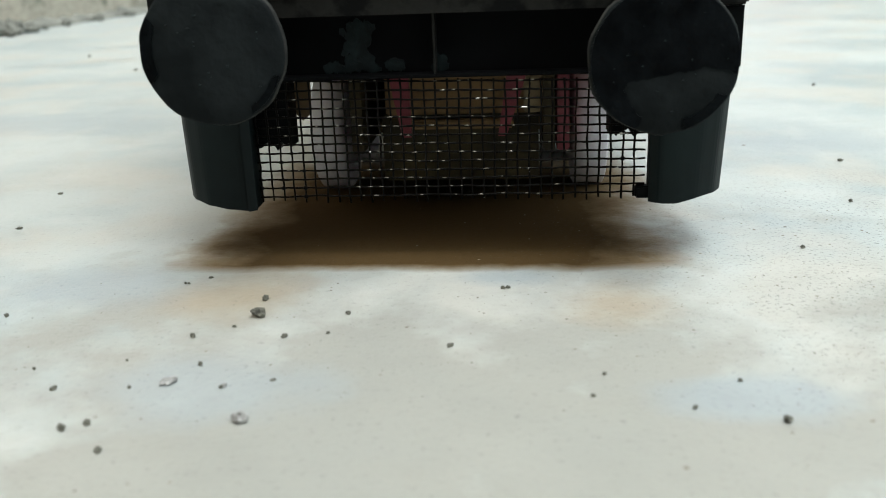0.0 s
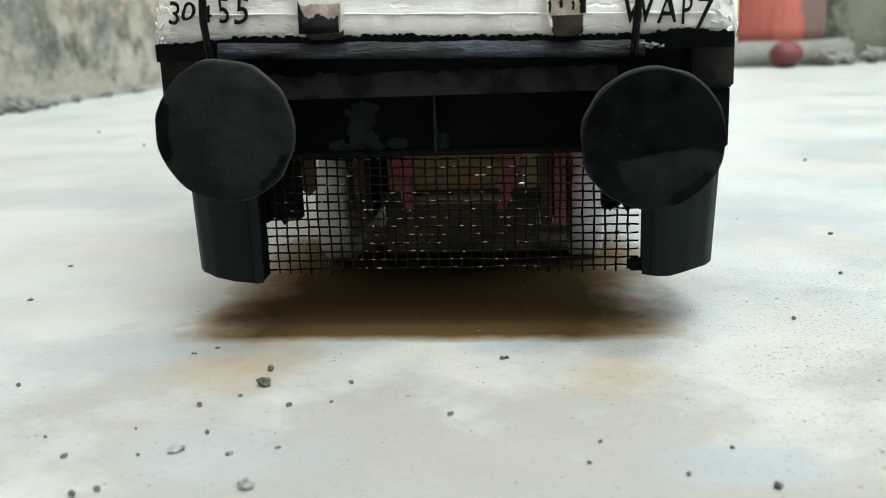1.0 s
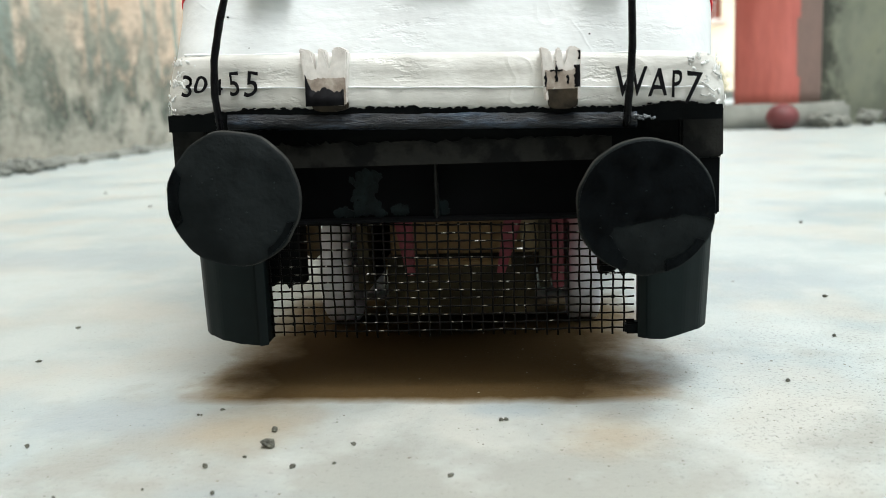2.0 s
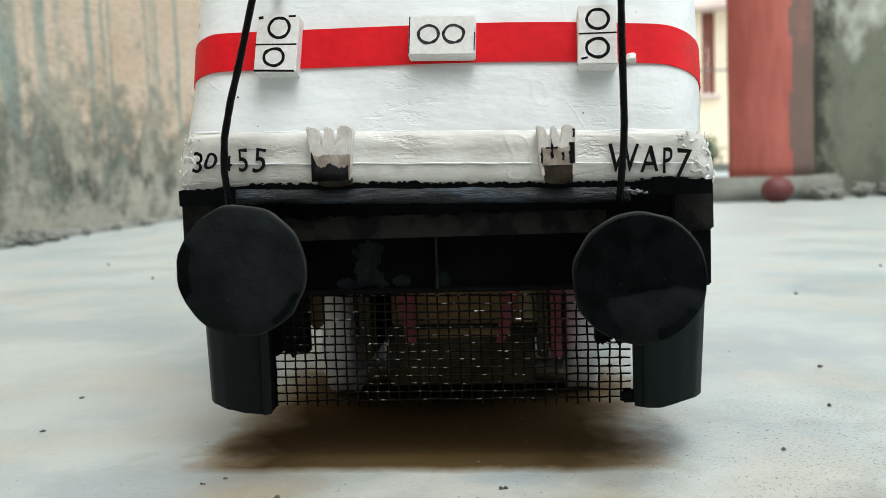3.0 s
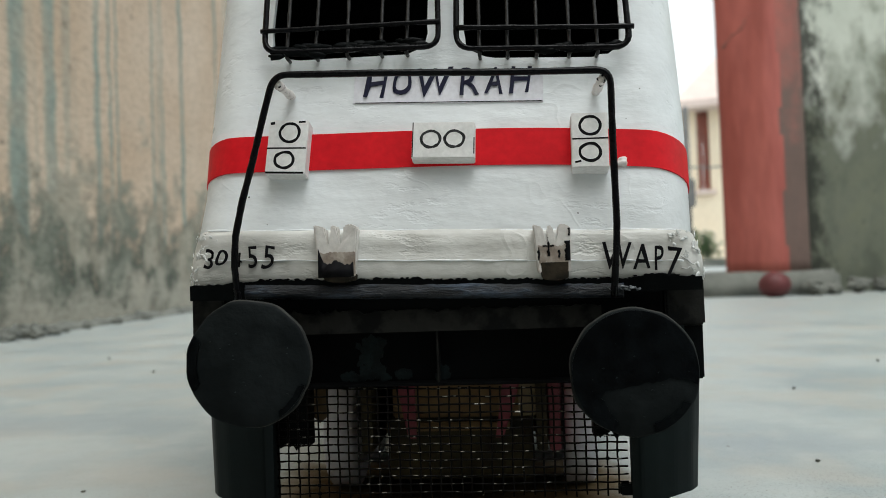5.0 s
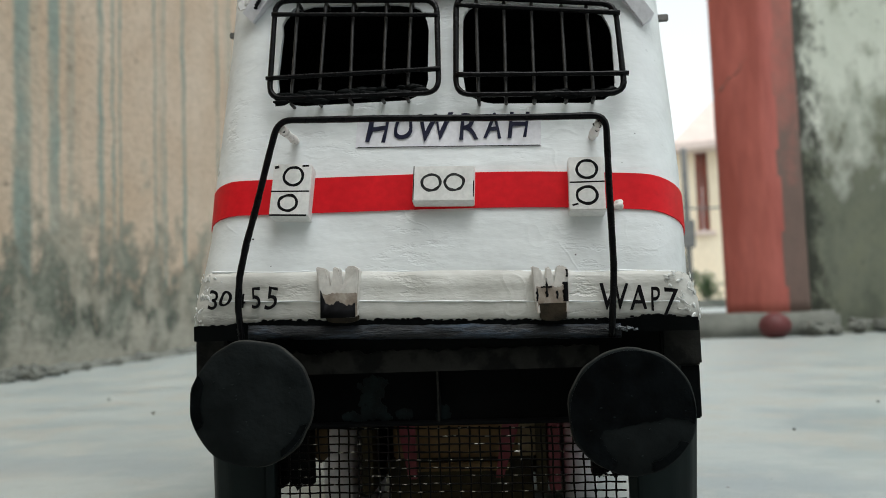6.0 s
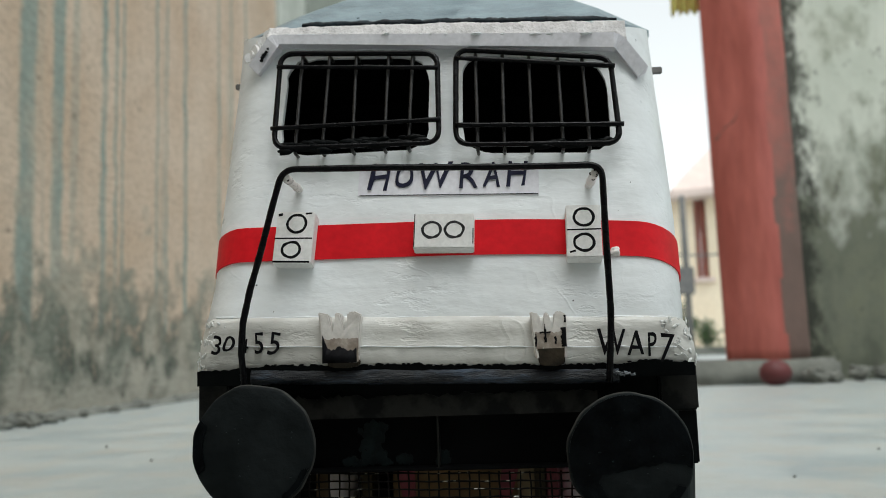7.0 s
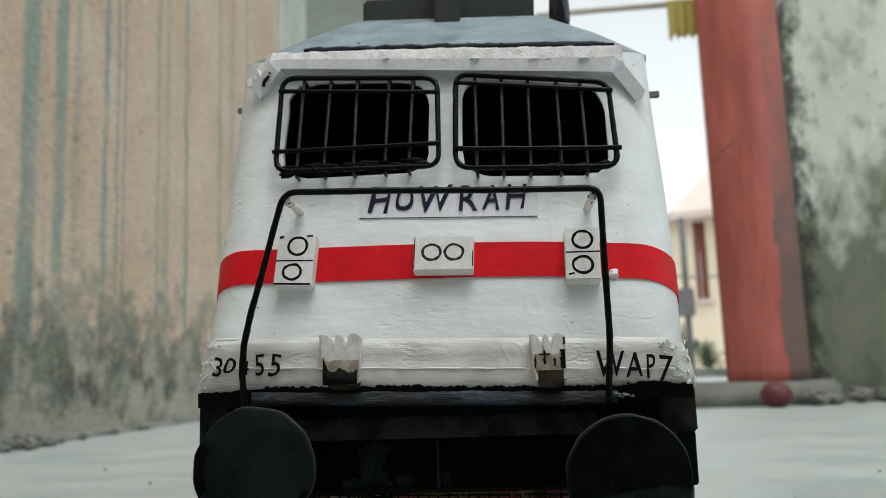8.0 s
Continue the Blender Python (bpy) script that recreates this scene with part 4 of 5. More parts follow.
    for k in range(90):
        x, s = random.uniform(-0.036, 0.048), random.uniform(0.0001, 0.00032)
        z = 0.0543 - 0.028 * x + 0.0004 * noise.noise((x * 70, 8, 0)) + abs(random.gauss(0, 0.00012)) + 0.0007 * min(max((x - 0.036) / 0.004, 0), 1)
        made = bmesh.ops.create_icosphere(bm, subdivisions=2, radius=s)["verts"]
        for v in made:
            v.co = Vector((v.co.x * 1.9, v.co.y * 0.4, v.co.z * 0.8)) * (1 + 0.5 * noise.noise(v.co * 3000 + Vector((k, 0, 0)))) + Vector((x, -0.0028, z))
    piece("paint_edge", bm, BLACK, frame_part, "torn edge of black paint over white")
    # the floor of the body and its sides down to the skirts
    piece("floor_plate", boxes(((-0.049, 0.0075, 0.0345), (0.049, LONG - 0.003, 0.0365)), bevel=0.0003), DARK_CARD, label="dark brown cardboard floor plate")
    piece("side_sill", boxes(((-0.0503, 0.0042, 0.0345), (-0.0491, LONG - 0.003, 0.0532)), ((0.0491, 0.0042, 0.0345), (0.0503, LONG - 0.003, 0.0520)), bevel=0.0003), BLACK, label="black side sill")


underframe()


def skirt(side):
    """A curved black card skirt hanging at a corner."""
    bm = bmesh.new()
    plan = [(0.0352, 0.0060), (0.0350, 0.0002), (0.0362, -0.0006), (0.0400, -0.0006), (0.0440, 0.0002), (0.0475, 0.0026), (0.0494, 0.0060), (0.0498, 0.012), (0.0498, 0.022)]
    fine = rounded([(x, y, 0) for x, y in plan], 0.0011, 3, closed=False)
    weight = lambda x: min(max((x - 0.0400) / 0.006, 0), 1)
    loops = []
    rows = 9
    for i in range(rows):
        f = i / (rows - 1)
        line = []
        for j, p in enumerate(fine):
            x, y = p.x, p.y
            low = 0.0106 + 0.0011 * weight(x) + 0.0003 * noise.noise((x * 420, side * 3.0, 0)) + (0.0004 if side > 0 else -0.0005) * (1 - min(max((x - 0.035) / 0.003, 0), 1))
            z = low + (0.0445 - low) * f
            if side > 0:
                x += 0.0009 * (1 - min(max((x - 0.035) / 0.008, 0), 1)) + (0.0002 + 0.0009 * f) * weight(x)
            line.append(Vector((side * (x + 0.0008 * (f - 0.5) * weight(x)), y, z)))
        back = []
        for j, p in enumerate(line):
            a, b = line[max(j - 1, 0)], line[min(j + 1, len(line) - 1)]
            d = (b - a).normalized()
            nrm = Vector((-d.y, d.x, 0)) * side * 0.0006
            back.append(p + nrm)
        loops.append(line + back[::-1])
    loft(bm, loops)
    piece("skirt", bm, SKIRT, label="curved black-green card skirt with cut lower edge", smooth=False)
    if side > 0:
        bm = boxes(((0.0334, 0.0006, 0.0114), (0.0362, 0.0030, 0.0136)), bevel=0.0003)
        rough_up(bm, 0.0003, 400)
        piece("skirt_tab", bm, BLACK, label="small black paint-clogged tab at the foot of the skirt")


skirt(-1)
skirt(1)


def wire_grille():
    bm = bmesh.new()
    x0, x1, z0, z1, y = -0.0345, 0.0352, 0.0116, 0.0336, 0.0024
    cols, rows = 34, 14
    lean = lambda x: -0.018 * (x - x0)
    column = lambda i: x0 + 0.0003 + (x1 - x0 - 0.0022) * i / (cols - 1)
    level = lambda j: z0 + 0.0005 + (z1 - z0 - 0.0009) * j / (rows - 1)
    for i in range(cols):
        x = column(i)
        end = z0 - random.uniform(0.0002, 0.0009)
        tube(bm, [(x + 0.00022 * noise.noise((i * 3.1, k * 0.35, 0)), y + 0.00012 * (-1) ** (i + k), end + (z1 - end) * k / 14 + lean(x) * k / 14) for k in range(15)], 0.00019, 5, wobble=0.35)
    grille = piece("grille", bm, MESH_WIRE, label="fine woven wire screen under the beam", smooth=True)
    bm, bare = bmesh.new(), bmesh.new()
    for j in range(rows):
        strand = [Vector((x0 + (x1 - x0) * k / 66, y - 0.00012 * (-1) ** (j + k // 2), level(j) + lean(x0 + (x1 - x0) * k / 66) * j / (rows - 1) + 0.00020 * noise.noise((k * 0.15, j * 2.7, 4)))) for k in range(67)]
        tube(bm, strand, 0.00019, 5, wobble=0.35)
        # short bright lengths of bare strand, glints put in as colour
        for k in range(1, 65):
            x, top = strand[k].x, j == rows - 1
            chance = 0.62 if top and -0.018 < x < -0.001 else 0.05 if top else 0.62 if -0.018 < x < 0.002 and 0 < j < 10 else 0.34 if -0.018 < x < 0.020 and j < 10 else 0.04
            if k % 2 == j % 2 and random.random() < chance:
                run = random.uniform(0.25, 1.0)
                a, b = strand[k], strand[k].lerp(strand[k + 1], run)
                tube(bare, [a + Vector((0, -0.00006, 0.00004)), (a + b) / 2 + Vector((0, -0.00010, 0.00006)), b + Vector((0, -0.00006, 0.00004))], 0.00012, 5, wobble=0.4)
    piece("weft_wire", bm, WEFT_WIRE, grille, "dark cross strands of wire", True, "stuff")
    piece("bare_glint", bare, BARE_GLINT, grille, "bright bare stretches of wire coloured as glints", True, "stuff")
    bm = bmesh.new()
    for k in range(26):
        i, j = (random.randint(0, 4), random.randint(0, 6)) if k < 18 else (random.randint(30, 33), random.randint(3, 9))
        c = Vector((column(i), y - 0.0001, level(j) + lean(column(i)) * j / (rows - 1)))
        made = bmesh.ops.create_icosphere(bm, subdivisions=1, radius=random.uniform(0.0003, 0.00052))["verts"]
        for v in made:
            v.co = Vector((v.co.x, v.co.y * 0.5, v.co.z)) + c
    piece("paint_blobs", bm, BLACK, grille, "drops of black paint caught in the screen", True, "stuff")


wire_grille()


def buffer_head(x, z, r, seed):
    m = Matrix.Translation((x, -0.0152, z)) @ Matrix.Rotation(radians(90), 4, "X")
    bm = bmesh.new()
    rr = 0.0002
    lathe(bm, [(0.0001, 0), (r - 0.0004, 0.0), (r, 0.0004), (r + rr, 0.0012), (r, 0.0021), (r - 0.0005, 0.0024), (r * 0.66, 0.0025), (r * 0.33, 0.00255), (0.0001, 0.0026)], m @ Matrix.Rotation(seed, 4, "Z"), 64, 0.028)
    head = piece("buffer", bm, DISC, label="dull black round buffer disc with rough paint", smooth=False)
    for f in head.data.polygons:
        f.use_smooth = True
    bm = bmesh.new()
    lathe(bm, [(0.0052, 0), (0.0052, -0.017)], m, 24)
    piece("shank", bm, BLACK, head, smooth=False)
    head.data.materials.append(RIM)
    for f in head.data.polygons:
        if abs(f.normal.y) < 0.75:
            f.material_index = 1
    face = m @ Matrix.Translation((0, 0, 0.0025))
    bm = bmesh.new()
    for k in range(14):
        a, q, s = random.uniform(0, 6.3), r * random.uniform(0.2, 0.95), random.uniform(0.00006, 0.00016)
        chip = [(q * math.cos(a) + s * random.uniform(0.5, 2.5) * math.cos(t), q * math.sin(a) + s * math.sin(t)) for t in (0, 1.2, 2.5, 3.8, 5.0)]
        prism(bm, chip, -0.0001, 0.0003, face)
    piece("paint_flecks", bm, PATCH, head, "pale flecks on the paint", False, "stuff")
    bm = bmesh.new()
    rag = lambda u, k: 0.0005 * noise.noise((u * 420, k, 0)) + 0.0003 * noise.noise((u * 1500, k, 3))
    rim = lambda a0, a1, n, q=0.975: [(r * q * math.cos(radians(a0 + (a1 - a0) * i / n)), r * q * math.sin(radians(a0 + (a1 - a0) * i / n))) for i in range(n + 1)]
    if x > 0:
        # a broad coat over the upper part, running down in a crescent, and a dab at the lower edge
        low = [(-0.0036, -0.0100), (-0.0030, -0.0086), (-0.0046, -0.0066), (-0.0058, -0.0044), (-0.0050, -0.0030), (-0.0018, -0.0026), (0.0018, -0.0018), (0.0060, -0.0012), (0.0094, -0.0016), (0.0104, -0.0022)]
        edge = [p.to_2d() for p in along([(u, v, 0) for u, v in low], 0.0003)]
        prism(bm, rim(-12, 248, 90) + [(p.x + rag(p.y, 1), p.y + rag(p.x, 4)) for p in edge[2:-2]], -0.0001, 0.00016, face)
        arc = rim(286, 330, 30)
        prism(bm, arc + [(u * (0.86 + 0.5 * abs(rag(u, 8)) / 0.0005 * 0.1), v * (0.86 + 0.1 * rag(v, 9) / 0.0005)) for u, v in reversed(arc)][2:-2], -0.0001, 0.00016, face)
    else:
        # old coats along the edge
        for a0, a1, q in ((150, 205, 0.84), (300, 340, 0.9)):
            arc = rim(a0, a1, 36)
            prism(bm, arc + [(u * (q + 60 * rag(u, a0)), v * (q + 60 * rag(v, a1))) for u, v in reversed(arc)][3:-3], -0.0001, 0.00014, face)
    piece("paint_smear", bm, SMEAR, head, "glossy coat of black paint with ragged edges")


buffer_head(-0.0339, 0.0404, 0.0114, 0.4)
buffer_head(0.0346, 0.0373, 0.0111, 2.2)


def handrail():
    bm = bmesh.new()
    top_left, top_right = (-0.0312, -0.0040, 0.0954), (0.0339, -0.0040, 0.0930)
    line = [Vector(p) for p in ((-0.0394, -0.0045, 0.0500), (-0.0395, -0.0060, 0.0580), (-0.0391, -0.0058, 0.0640), (-0.0377, -0.0056, 0.0708))]
    line = line + rounded([line[-1], top_left, top_right, (0.0338, -0.0056, 0.0640)], 0.0028, 6, closed=False)[1:] + [Vector((0.0336, -0.0056, 0.0600)), Vector((0.0332, -0.0050, 0.0545)), Vector((0.0330, -0.0040, 0.0500))]
    pts = along(line, 0.0015)
    pts = [p + Vector(noise.noise_vector(p * 60)) * 0.00018 for p in pts]
    tube(bm, pts, 0.00068, 10, wobble=0.12)
    rail = piece("handrail", bm, WIRE, label="bent black wire handrail across the nose", smooth=True)
    for x, z in ((-0.0308, 0.0938), (0.0324, 0.0916)):
        bm = bmesh.new()
        tube(bm, along([(x, -0.0038, z), (x * 0.995, 0.0025, z - 0.0003), (x * 0.99, front_y(z) + 0.0006, z - 0.0006)], 0.001), 0.0009, 8, wobble=0.3)
        stud = piece("rail_stud", bm, CLEAR, rail, "short white stud smeared with black", True)
        bm = bmesh.new()
        for k in range(6):
            size, along_it = 0.0003 + 0.0002 * (k % 3) / 2, 0.0050 * (k / 6) ** 1.5
            for v in bmesh.ops.create_icosphere(bm, subdivisions=2, radius=size)["verts"]:
                q = v.co * (1 + 0.6 * noise.noise(v.co * 1800 + Vector((k, x * 100, 0))))
                v.co = Vector((x + 0.0006 * math.sin(k * 2.4), -0.0036 + along_it, z - 0.0001 + 0.0006 * math.cos(k * 2.4))) + Vector((q.x * 0.8, q.y * 1.4, q.z * 0.8))
        piece("paint_smear", bm, BLACK, stud, "clotted black paint", True, "stuff")


handrail()


def rail_foot():
    """Squirts of dried glue where the handrail's foot meets the ledge."""
    bm = bmesh.new()
    rnd = random.Random(21)
    for k in range(5):
        x, z = 0.0315 + 0.0011 * k, 0.0517 + rnd.uniform(-0.0003, 0.0004)
        pts = [(x + 0.0005 * i + rnd.uniform(-0.0002, 0.0002), -0.0037 + rnd.uniform(-0.0002, 0.0001), z + rnd.uniform(-0.0004, 0.0004)) for i in range(5)]
        tube(bm, pts, rnd.uniform(0.00010, 0.00022), 6, wobble=0.9)
    piece("glue_squirt", bm, surface("grey_glue", (0.20, 0.22, 0.24), (0.03, 0.035, 0.04), 900, (0.2, 0.35), 0.4, 0.0002, 1800), label="shiny grey squirts of dried glue", smooth=True, kind="stuff")


rail_foot()


def lamp_box(name, x, z, wide, high, turn, rings, lines, label):
    """A white card lamp block on the nose, its lenses drawn as rings."""
    m = on_front(x, z, 0, turn)
    deep = 0.0040
    bm = boxes(((-wide / 2, -high / 2, -0.0009), (wide / 2, high / 2, deep)), bevel=0.00018, m=m)
    lamp = piece(name, bm, CARD, label=label)
    for u, v, a, b in rings:
        bm = bmesh.new()
        loops = []
        for i in range(36):
            t = 2 * math.pi * i / 36
            k = 1 + 0.06 * noise.noise((math.cos(t) * 1.5, math.sin(t) * 1.5, u * 900 + v * 300))
            half = 0.00028 * (1 + 0.4 * noise.noise((math.cos(t) * 2, math.sin(t) * 2, v * 1000)))
            c, s = math.cos(t), math.sin(t)
            loops.append([m @ Vector(((a * k + d) * c, (b * k + d) * s, deep + w)) + m.to_3x3() @ Vector((u, v, 0)) for d, w in ((-half, -0.00003), (half, -0.00003), (half, 0.00004), (-half, 0.00004))])
        loft(bm, loops, closed=True)
        piece("lens_ring", bm, PALE_INK if wide > 0.01 else INK, lamp, "hand drawn black lens ring")
    for u0, v0, u1, v1, w in lines:
        bm = bmesh.new()
        d = Vector((u1 - u0, v1 - v0)).normalized() * 1.0
        side = Vector((-d.y, d.x)) * w / 2
        prism(bm, [(u0 + side.x, v0 + side.y), (u0 - side.x, v0 - side.y), (u1 - side.x, v1 - side.y), (u1 + side.x, v1 + side.y)], deep - 0.00003, deep + 0.00004, m)
        piece("ink_line", bm, INK, lamp)
    return lamp


lamp_box("lamp", -0.0302, 0.0809, 0.0081, 0.0115, -3.0, ((0.0003, 0.0030, 0.0020, 0.0020), (-0.0003, -0.0029, 0.0019, 0.0017)), ((-0.0041, -0.0004, 0.0039, -0.0003, 0.0003), (-0.0038, 0.0049, -0.0029, 0.0051, 0.0006), (0.0020, 0.0053, 0.0034, 0.0054, 0.0004), (-0.0040, -0.0056, 0.0038, -0.0056, 0.0004)), "white card twin marker lamp with drawn rings")
lamp_box("lamp", 0.0013, 0.0808, 0.0125, 0.0077, -2.0, ((-0.0025, 0.0002, 0.0019, 0.0017), (0.0022, 0.0002, 0.0019, 0.0017)), ((0.0061, -0.0030, 0.0061, 0.0005, 0.0002), (-0.0061, -0.0036, -0.0061, 0.0038, 0.0002)), "white card headlamp block with two drawn rings")
lamp_box("lamp", 0.0300, 0.0795, 0.0071, 0.0115, -1.5, ((0.0001, 0.0030, 0.0020, 0.0019), (0.0000, -0.0026, 0.0020, 0.0018)), ((-0.0034, 0.0002, 0.0035, 0.0003, 0.0003), (-0.0030, -0.0047, -0.0018, -0.0044, 0.0004)), "white card twin marker lamp with drawn rings")


def nose_details():
    # the paper name plate
    bm = boxes(((-0.0195, -0.0036, -0.0003), (0.0195, 0.0036, 0.0003)), m=on_front(0.0021, 0.0936, 0.0004, -2.2))
    plate = piece("nameplate", bm, PAPER, label="lilac-white paper name plate")
    bm = boxes(((-0.0192, -0.00007, 0), (0.0192, 0.00007, 0.0002)), m=on_front(0.0021, 0.0936 - 0.0034, 0.0006, -2.2))
    piece("plate_line", bm, INK, plate, "thin black line along the lower edge")
    spots = ((-0.0153, 0.0921, 0.0049, 0.0060, -2), (-0.0093, 0.0919, 0.0044, 0.0058, 2), (-0.0041, 0.0915, 0.0072, 0.0062, 0), (0.0046, 0.0915, 0.0038, 0.0060, 0), (0.0093, 0.0916, 0.0041, 0.0058, -2), (0.0148, 0.0914, 0.0044, 0.0060, -2))
    lettering("lettering", "HOWRAH", [(Matrix.Translation(-BASE) @ on_front(x, z, 0.0008, r), w, h) for x, z, w, h, r in spots], plate, 0.009, "hand written navy ink capitals", INK_BLUE, 0.12)
    # numbers and class letters inked on the apron
    y = -0.0027
    spots = ((-0.0470, 0.0577, 0.0022, 0.0042, -5), (-0.0444, 0.0585, 0.0024, 0.0032, 0), (-0.0409, 0.0578, 0.0020, 0.0031, 0), (-0.0380, 0.0578, 0.0021, 0.0042, -2), (-0.0352, 0.0578, 0.0026, 0.0042, -3))
    lettering("lettering", "30455", [(Matrix.Translation(-BASE) @ upright(x, y, z, r), w, h) for x, z, w, h, r in spots], loco, 0.006, "hand written black characters", None, 0.1)
    spots = ((0.0313, 0.0551, 0.0057, 0.0050, 0), (0.0369, 0.0549, 0.0035, 0.0049, 0), (0.0407, 0.0551, 0.0020, 0.0041, -2), (0.0431, 0.0537, 0.0029, 0.0055, -5))
    lettering("lettering", "WAP7", [(Matrix.Translation(-BASE) @ upright(x, y, z, r), w, h) for x, z, w, h, r in spots], loco, 0.006, "hand written black characters", None, 0.05)
    # forked lugs on the apron
    for x, top, low, wide in ((-0.0198, 0.0657, 0.0554, 0.0088), (0.0217, 0.0643, 0.0549, 0.0071)):
        bm = bmesh.new()
        w = wide / 2
        outline = [(-w * 0.78, 0), (w * (0.80 if x < 0 else 0.94), 0), (w, top - low - 0.0008), (w * 0.62, top - low), (w * 0.34, top - low - 0.0004), (w * 0.30, (top - low) * 0.62), (w * 0.10, (top - low) * 0.60), (w * 0.06, top - low - 0.0006), (-w * 0.20, top - low - 0.0002), (-w * 0.26, (top - low) * 0.6), (-w * 0.42, (top - low) * 0.6), (-w * 0.5, top - low - 0.0006), (-w, top - low)]
        prism(bm, outline, 0, 0.0030, upright(x, -0.0016, low))
        bmesh.ops.bevel(bm, geom=bm.edges[:], offset=0.00028, segments=2, affect="EDGES")
        rough_up(bm, 0.0002, 500)
        lug = piece("lug", bm, CLEAR, label="milky plastic forked lug with a black foot")
        tall = top - low
        bm = bmesh.new()
        prism(bm, ragged(-w * 0.76, w * 0.84, 0.0002, tall * (0.46 if x < 0 else 0.56), 0.0006, 0.0003, x * 500), 0.0028, 0.00306, upright(x, -0.0016, low))
        piece("stained_base", bm, SMOKY, lug, "tea-stained translucent lower half")
        bm = bmesh.new()
        wavy = lambda u, k: 0.0006 * noise.noise((u * 700, k, 0)) + 0.0004 * noise.noise((u * 2100, k, 2))
        n = 40
        if x < 0:
            # solid black foot, climbing one side
            us = [w * (-0.80 + 1.56 * i / n) for i in range(n + 1)]
            prism(bm, [(us[0] - 0.0001, 0.0)] + [(u, tall * (0.27 + 0.26 * max(0.0, (-0.55 - u / w) / 0.25)) + wavy(u, 1.5)) for u in us] + [(us[-1], 0.0)], 0.0029, 0.00318, upright(x, -0.0016, low))
        else:
            # runs of black down the stain, and a blot along one edge
            for u0, v0, v1, half in ((-0.72, 0.26, 0.52, 0.00016), (-0.20, 0.34, 0.72, 0.00020), (0.36, 0.30, 0.46, 0.00014)):
                vs = [tall * (v0 + (v1 - v0) * i / 16) for i in range(17)]
                prism(bm, [(u0 * w - half + 0.5 * wavy(v, 3.0), v) for v in vs] + [(u0 * w + half + 0.5 * wavy(v, 6.0), v) for v in reversed(vs)], 0.0029, 0.00318, upright(x, -0.0016, low))
            us = [w * (-0.5 + 0.6 * i / 16) for i in range(17)]
            prism(bm, [(u, tall * 0.53 + 0.4 * wavy(u, 2.0)) for u in us] + [(u, tall * 0.56 + 0.4 * wavy(u, 5.0)) for u in reversed(us)], 0.0029, 0.00317, upright(x, -0.0016, low))
            vs = [tall * (0.24 + 0.40 * i / 20) for i in range(21)]
            prism(bm, [(w * 0.95, v) for v in vs] + [(w * 0.62 + abs(wavy(v, 8.0)) + 0.0005 * abs(v / tall - 0.42), v) for v in reversed(vs)], 0.0029, 0.00319, upright(x, -0.0016, low))
            vs = [tall * (0.74 + 0.16 * i / 10) for i in range(11)]
            prism(bm, [(w * 0.97, v) for v in vs] + [(w * 0.84 + abs(wavy(v, 4.0)) * 0.5, v) for v in reversed(vs)], 0.0029, 0.00318, upright(x, -0.0016, low))
        piece("black_foot", bm, INK, lug, "ragged black paint at the foot", True)
        deep = 0.0004 if x < 0 else 0.0008
        bm = bmesh.new()
        prism(bm, [(-w * 0.70, 0.0005 if x < 0 else 0.0022), (w * 0.88, 0.0005 if x < 0 else 0.0022), (w * 0.82, -0.0003 - deep), (w * 0.3, -0.0007 - deep), (-w * 0.3, -0.0006 - deep), (-w * 0.60, -0.0002 - deep)], 0.0008, 0.0031 if x > 0 else 0.0020, upright(x, -0.0016, low))
        bmesh.ops.bevel(bm, geom=bm.edges[:], offset=0.0002, segments=2, affect="EDGES")
        piece("glue_drip", bm, DRIP, lug, "brown drip of dried glue")
    # the drip moulding over the windows
    bm = bmesh.new()
    line = [(-0.0428, 0.1233, 0.0), (-0.0371, 0.1299, 0), (0.0411, 0.1247, 0), (0.0464, 0.1179, 0)]
    pts = rounded(line, 0.0012, 3, closed=False)
    loops = []
    for i, p in enumerate(pts):
        a, b = pts[max(i - 1, 0)], pts[min(i + 1, len(pts) - 1)]
        d = (b - a).normalized()
        nrm = Vector((-d.y, d.x, 0)) * (0.0009 if abs(p.x) < 0.037 else 0.0015)
        q = [(p + nrm * s).to_2d() for s in (-1, 1)]
        f = front_y(p.y) + max(0.0, abs(p.x) - 0.0385) * 0.7
        loops.append([Vector((q[0].x, f + 0.001, q[0].y)), Vector((q[0].x, f - 0.0042, q[0].y)), Vector((q[1].x, f - 0.0042, q[1].y + 0.0004)), Vector((q[1].x, f + 0.001, q[1].y + 0.0004))])
    loft(bm, loops)
    mould = piece("drip_moulding", bm, PAPER, label="white card drip moulding above the windows")
    bm = bmesh.new()
    for i in range(190):
        x = -0.0420 + 0.0875 * i / 190 + random.uniform(-0.0005, 0.0005)
        z = 0.1299 - (x + 0.0371) * 0.0665 if -0.0371 < x < 0.0411 else (0.1299 - (-0.0371 - x) * 1.16 if x < 0 else 0.1247 - (x - 0.0411) * 1.28)
        made = bmesh.ops.create_icosphere(bm, subdivisions=2, radius=random.uniform(0.0003, 0.0008))["verts"]
        y = front_y(z) + random.uniform(-0.0034, 0.0016) + max(0, abs(x) - 0.0385) * 0.7
        for v in made:
            v.co = Vector((v.co.x * random.choice((1.2, 1.6, 2.4)), v.co.y * 1.5, v.co.z * 0.45)) * (1 + 0.5 * noise.noise(v.co * 2400 + Vector((i, 0, 0)))) + Vector((x, y, z + 0.0011 + (0.0004 if abs(x) < 0.037 else 0)))
    piece("paint_crust", bm, WHITE, mould, "crumbled white paint along the roof edge", True, "stuff")
    bm = bmesh.new()
